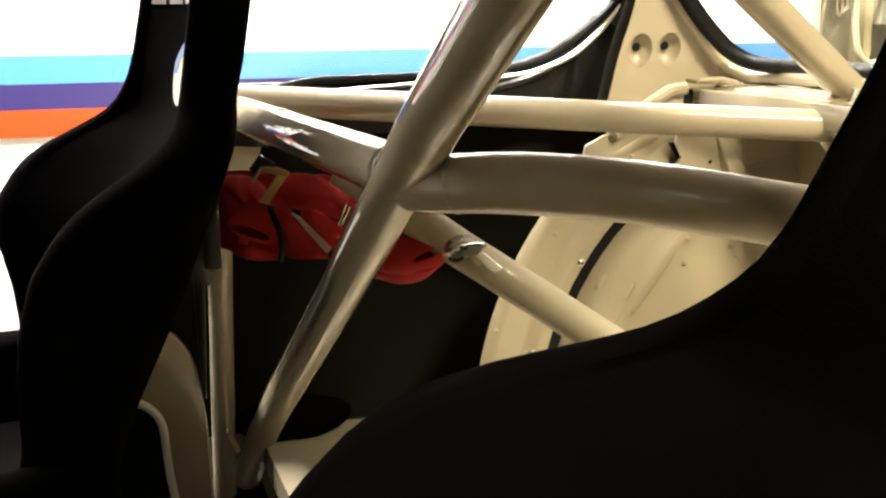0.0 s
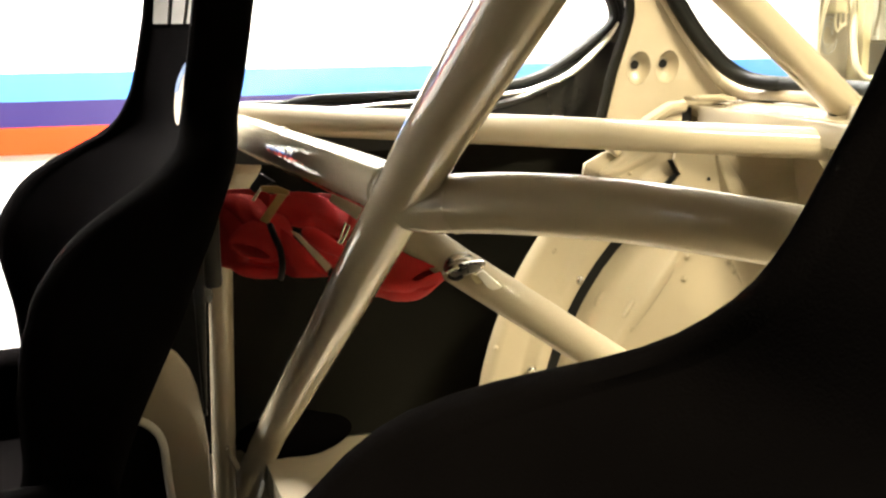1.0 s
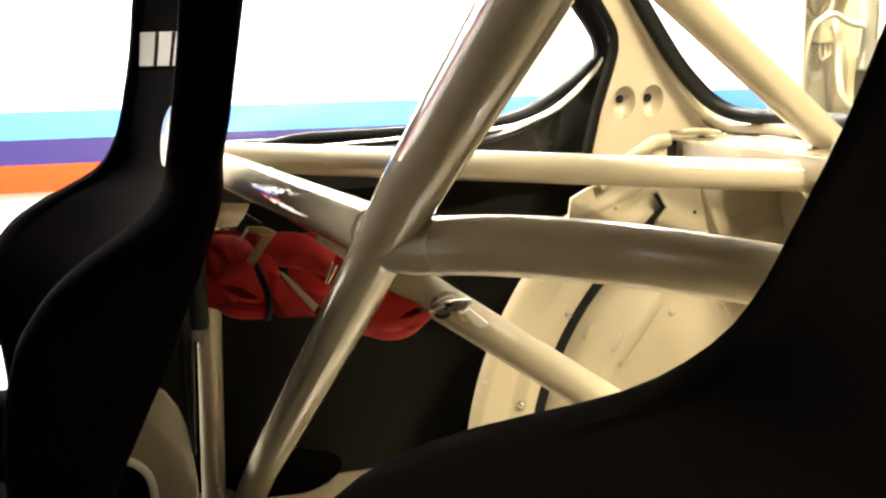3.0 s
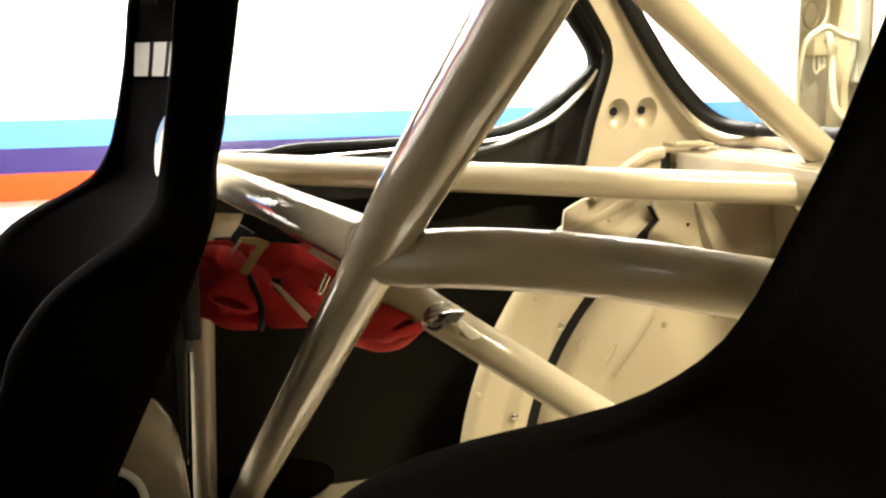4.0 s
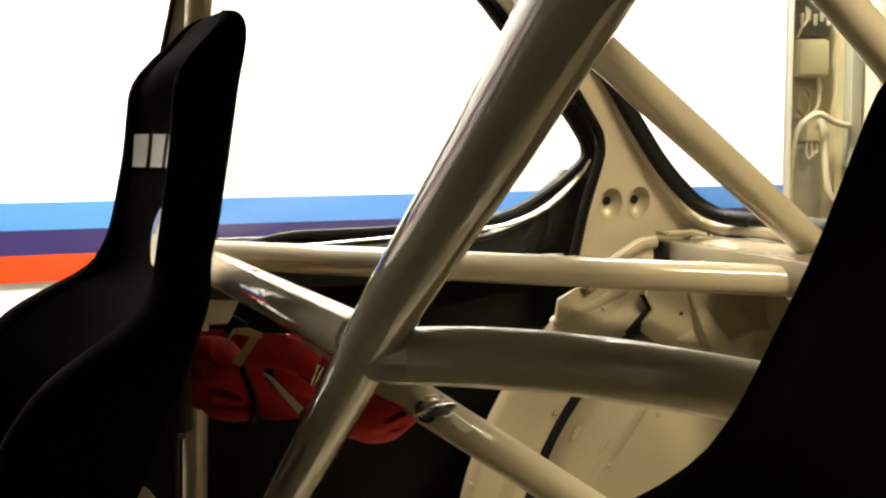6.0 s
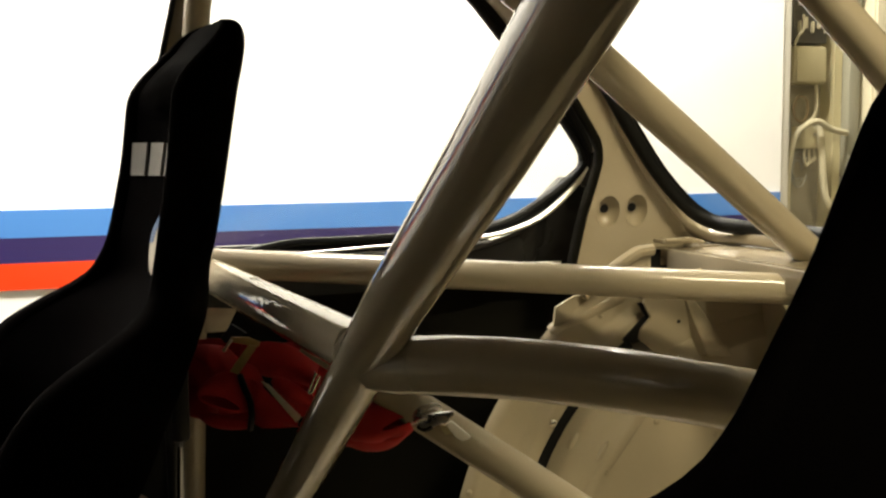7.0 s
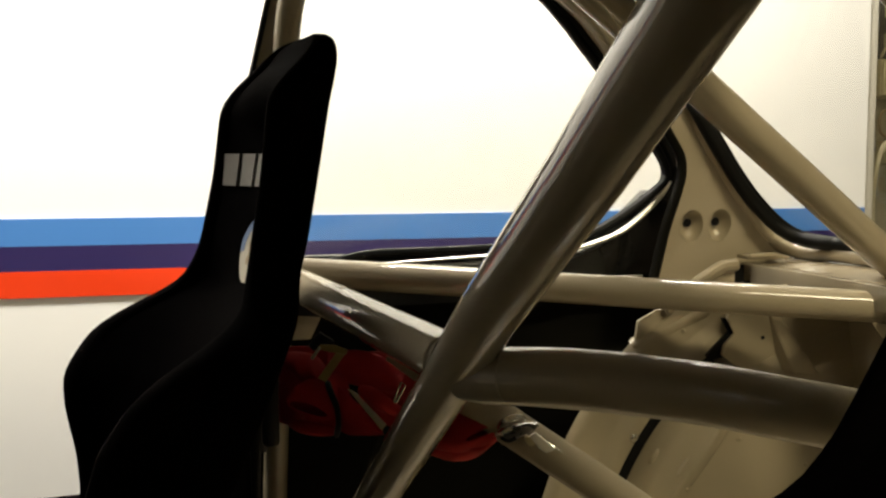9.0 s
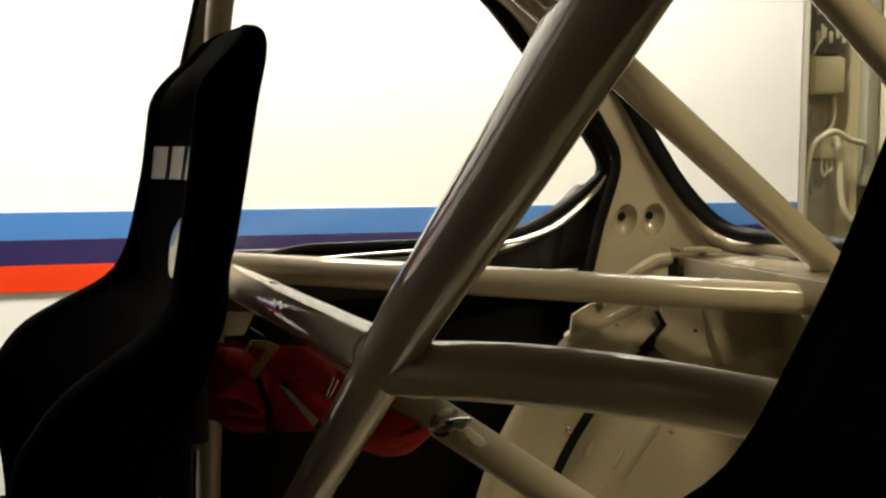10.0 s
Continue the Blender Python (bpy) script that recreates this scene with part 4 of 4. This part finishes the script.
part("elastic_band", tube(spline([bp(476, 438, -0.040), bp(487, 452, -0.056), bp(496, 476, -0.056), bp(497, 506, -0.050), bp(488, 535, -0.030)], 5), 0.0036, 8), M_RUBBER, belts, "black elastic band")
hook = part("hook", plate([bp(461, 370, -0.040), bp(490, 370, -0.042), bp(511, 379, -0.040), bp(509, 387, -0.040), bp(488, 383, -0.042), bp(463, 379, -0.040)], (0.001, 0.003, 0), 0.0006), M_BRASS, belts, "dull brass-coloured hook")
part("shank", plate([bp(492, 383, -0.043), bp(507, 386, -0.043), bp(474, 434, -0.046), bp(460, 428, -0.046)], (0.001, 0.003, 0), 0.0006), M_BRASS, hook)
part("lever", tube([bp(463, 374, -0.040), bp(447, 396, -0.034)], 0.0016, 8), M_CABLE, hook, "pale metal edge")
part("buckle", plate([bp(457, 352, -0.024), bp(484, 368, -0.026), bp(462, 374, -0.030), bp(448, 386, -0.028), bp(437, 378, -0.022)], (0.002, 0.006, 0), 0.001), M_SHELL, belts, "black plastic buckle")
part("tongue", plate([bp(509, 450, -0.034), bp(524, 456, -0.036), bp(579, 512, -0.038), bp(570, 522, -0.038)], (0.001, 0.003, 0), 0.0008), M_CABLE, belts, "pale metal tongue")
part("tongue", tube([bp(588, 478, -0.024), bp(596, 474, -0.024), bp(610, 446, -0.022), bp(603, 440, -0.022), bp(588, 478, -0.024)], 0.0016, 8), M_STEEL, belts, "bright metal loop")
clip = part("snap_hook", plate([bp(779, 520, -0.058), bp(786, 508, -0.062), bp(800, 498, -0.066), bp(822, 494, -0.067), bp(843, 493, -0.066), bp(845, 502, -0.066), bp(826, 513, -0.067), bp(808, 520, -0.066), bp(790, 526, -0.062)], (0.002, 0.007, 0), 0.0018), M_STEEL, belts, "zinc-plated snap hook")
part("strap_loop", tube(spline([bp(772, 512, -0.046), bp(782, 498, -0.056), bp(796, 489, -0.058), bp(812, 488, -0.054), bp(820, 494, -0.050)], 5), 0.0042, 8, 0.6), M_STEEL, clip)
part("strap_loop", tube(spline([bp(772, 520, -0.046), bp(784, 509, -0.060), bp(798, 503, -0.064)], 5), 0.0030, 8, 0.7), M_STEEL, clip)
part("gate", tube(spline([bp(782, 524, -0.056), bp(794, 526, -0.062), bp(806, 520, -0.062)], 5), 0.0024, 8), M_SHELL, clip)
part("spacer", plate([bp(822, 518, -0.060), bp(834, 521, -0.060), bp(839, 535, -0.058), bp(829, 537, -0.058), bp(820, 526, -0.058)], (0.002, 0.006, 0), 0.001), M_CREAM, clip, "yellowish plastic spacer")
part("tag", plate([bp(829, 517, -0.063), bp(839, 511, -0.063), bp(872, 541, -0.058), bp(864, 552, -0.058), bp(846, 541, -0.060)], (0.002, 0.005, 0), 0.001), M_WHITE, clip, "white cloth tag")

# ---- the floor by the far side ----
pouch = bmesh.new()
bmesh.ops.create_icosphere(pouch, subdivisions=4, radius=1, matrix=Matrix.Translation((0.29, 1.495, 0.430)) @ Matrix.Diagonal((0.088, 0.030, 0.036, 1)))
for v in pouch.verts:
    v.co += v.normal * noise.noise(v.co * 22) * 0.006
    v.co.z = max(v.co.z, 0.4005)
tagged(part("cloth_pouch", pouch, M_SEAT), "black cloth pouch lying on the beige floor", "pouch")

# ---- the cable niche at the wall's end ----
tagged(part("niche_edge", box(1.881, 1.91, 2.405, 2.56, 0.0, 2.8, 0.004), M_WHITE), "off-white edge profile of the striped wall", "trim", kind="structure")
tagged(part("niche_back", box(1.91, 2.16, 2.56, 2.58, 0.0, 2.8), M_RECESS), "back of the cable niche, its shade put into the colour", "wall", kind="structure")
tagged(part("niche_side", box(2.135, 2.16, 2.50, 2.56, 0.0, 2.8), M_CREAM), "cream upright inside the cable niche", "trim", kind="structure")
tagged(part("grey_upright", box(2.162, 2.20, 2.47, 2.58, 0.98, 2.8, 0.003), M_GREY), "grey upright panel beside the cable niche", "trim", kind="structure")
breaker = thing("breaker_block", "black breaker block with pale switches and wires", "breaker", at=(2.03, 2.55, 1.45))
part("body", box(1.985, 2.105, 2.50, 2.56, 1.352, 1.62, 0.004), M_BREAKER, breaker)
for k in range(5):
    for j in range(2):
        x, z = 2.0 + k * 0.0225, 1.38 + j * 0.075 + 0.012 * (k % 2)
        part("switch", box(x, x + 0.007, 2.488, 2.50, z, z + 0.032, 0.002), M_CABLE, breaker)
part("wire", tube(spline([(1.99, 2.495, 1.345), (1.995, 2.485, 1.37), (2.012, 2.485, 1.39), (2.014, 2.49, 1.43)], 5), 0.004, 8), M_CABLE, breaker)
jbox = thing("junction_box", "cream plastic junction box on the niche wall", "box", at=(2.045, 2.55, 1.29))
part("body", box(1.99, 2.10, 2.495, 2.56, 1.238, 1.343, 0.006), M_CREAM, jbox)
part("lid", box(1.994, 2.096, 2.489, 2.496, 1.243, 1.338, 0.003), M_CREAM, jbox)
small = thing("socket_box", "small cream socket box on the niche wall", "box", at=(2.06, 2.55, 1.08))
part("body", box(2.032, 2.088, 2.495, 2.56, 1.055, 1.118, 0.004), M_CREAM, small)
part("socket", disc_rod((2.065, 2.494, 1.095), (0, -1, 0), 0.006, 0.003), M_RECESS, small)
tagged(part("arched_cable", tube(spline([(2.155, 2.47, 1.099), (2.133, 2.46, 1.101), (2.09, 2.455, 1.110), (2.04, 2.45, 1.131), (2.002, 2.45, 1.121), (1.965, 2.45, 1.09), (1.944, 2.445, 1.024), (1.934, 2.44, 0.961), (1.928, 2.43, 0.86)], 6), 0.0085, 10), M_CABLE), "thick pale cable arching over the niche", "cable")
tagged(part("hanging_cable", tube(spline([(2.07, 2.49, 1.12), (2.075, 2.48, 1.09), (2.078, 2.475, 1.03), (2.084, 2.475, 0.965), (2.098, 2.475, 0.909), (2.129, 2.475, 0.876), (2.165, 2.475, 0.876), (2.195, 2.475, 0.905), (2.21, 2.475, 0.98)], 6), 0.0105, 10), M_CABLE), "thick pale cable hanging in a loop", "cable")
tagged(part("cable_loop", tube(spline([(2.036 + 0.025 * math.cos(a), 2.52, 1.168 + 0.036 * math.sin(a)) for a in [k * math.pi / 6 for k in range(13)]], 3), 0.0045, 8), M_BRASS2), "brown cable coiled below the junction box", "cable")
tagged(part("vertical_cable", tube(spline([(2.085, 2.52, 1.24), (2.087, 2.515, 1.19), (2.080, 2.515, 1.15), (2.06, 2.52, 1.13)], 5), 0.005, 8), M_CABLE), "pale cable below the junction box", "cable")
for k in range(3):
    r = 0.02 + 0.008 * k
    tagged(part("wire_loop", tube(spline([(2.036 + r * math.cos(a) * 0.8, 2.53 - 0.004 * k, 0.995 + r * 1.4 * math.sin(a)) for a in [0.4 * k + j * math.pi / 6 for j in range(11)]], 3), 0.0018, 6), M_WIRE), "thin blue-grey wire looped in the niche", "wire", "wires in the niche")
for k in range(3):
    tagged(part("wire_drop", tube(spline([(2.045 + 0.016 * k, 2.51, 1.055), (2.04 + 0.018 * k, 2.505, 1.03), (2.05 + 0.012 * k, 2.505, 1.005 + 0.008 * k), (2.065 + 0.01 * k, 2.51, 1.03)], 5), 0.003, 6), M_CABLE), "thin pale wire below the socket box", "wire", "wires in the niche")
tagged(part("side_wire", tube(spline([(1.955, 2.5, 1.245), (1.965, 2.49, 1.20), (1.972, 2.49, 1.14), (1.985, 2.5, 1.09)], 5), 0.004, 8), M_WIRE), "thin grey wire along the niche edge", "wire", "wires in the niche")
cabinet = thing("wall_cabinet", "cream wall cabinet beside the cable niche", "cabinet", at=(2.5, 2.55, 1.4))
part("body", box(2.215, 2.9, 2.44, 2.75, 0.972, 2.2, 0.006), M_CABW, cabinet)
part("door", box(2.22, 2.895, 2.43, 2.44, 0.98, 2.19, 0.003), M_CABW, cabinet)
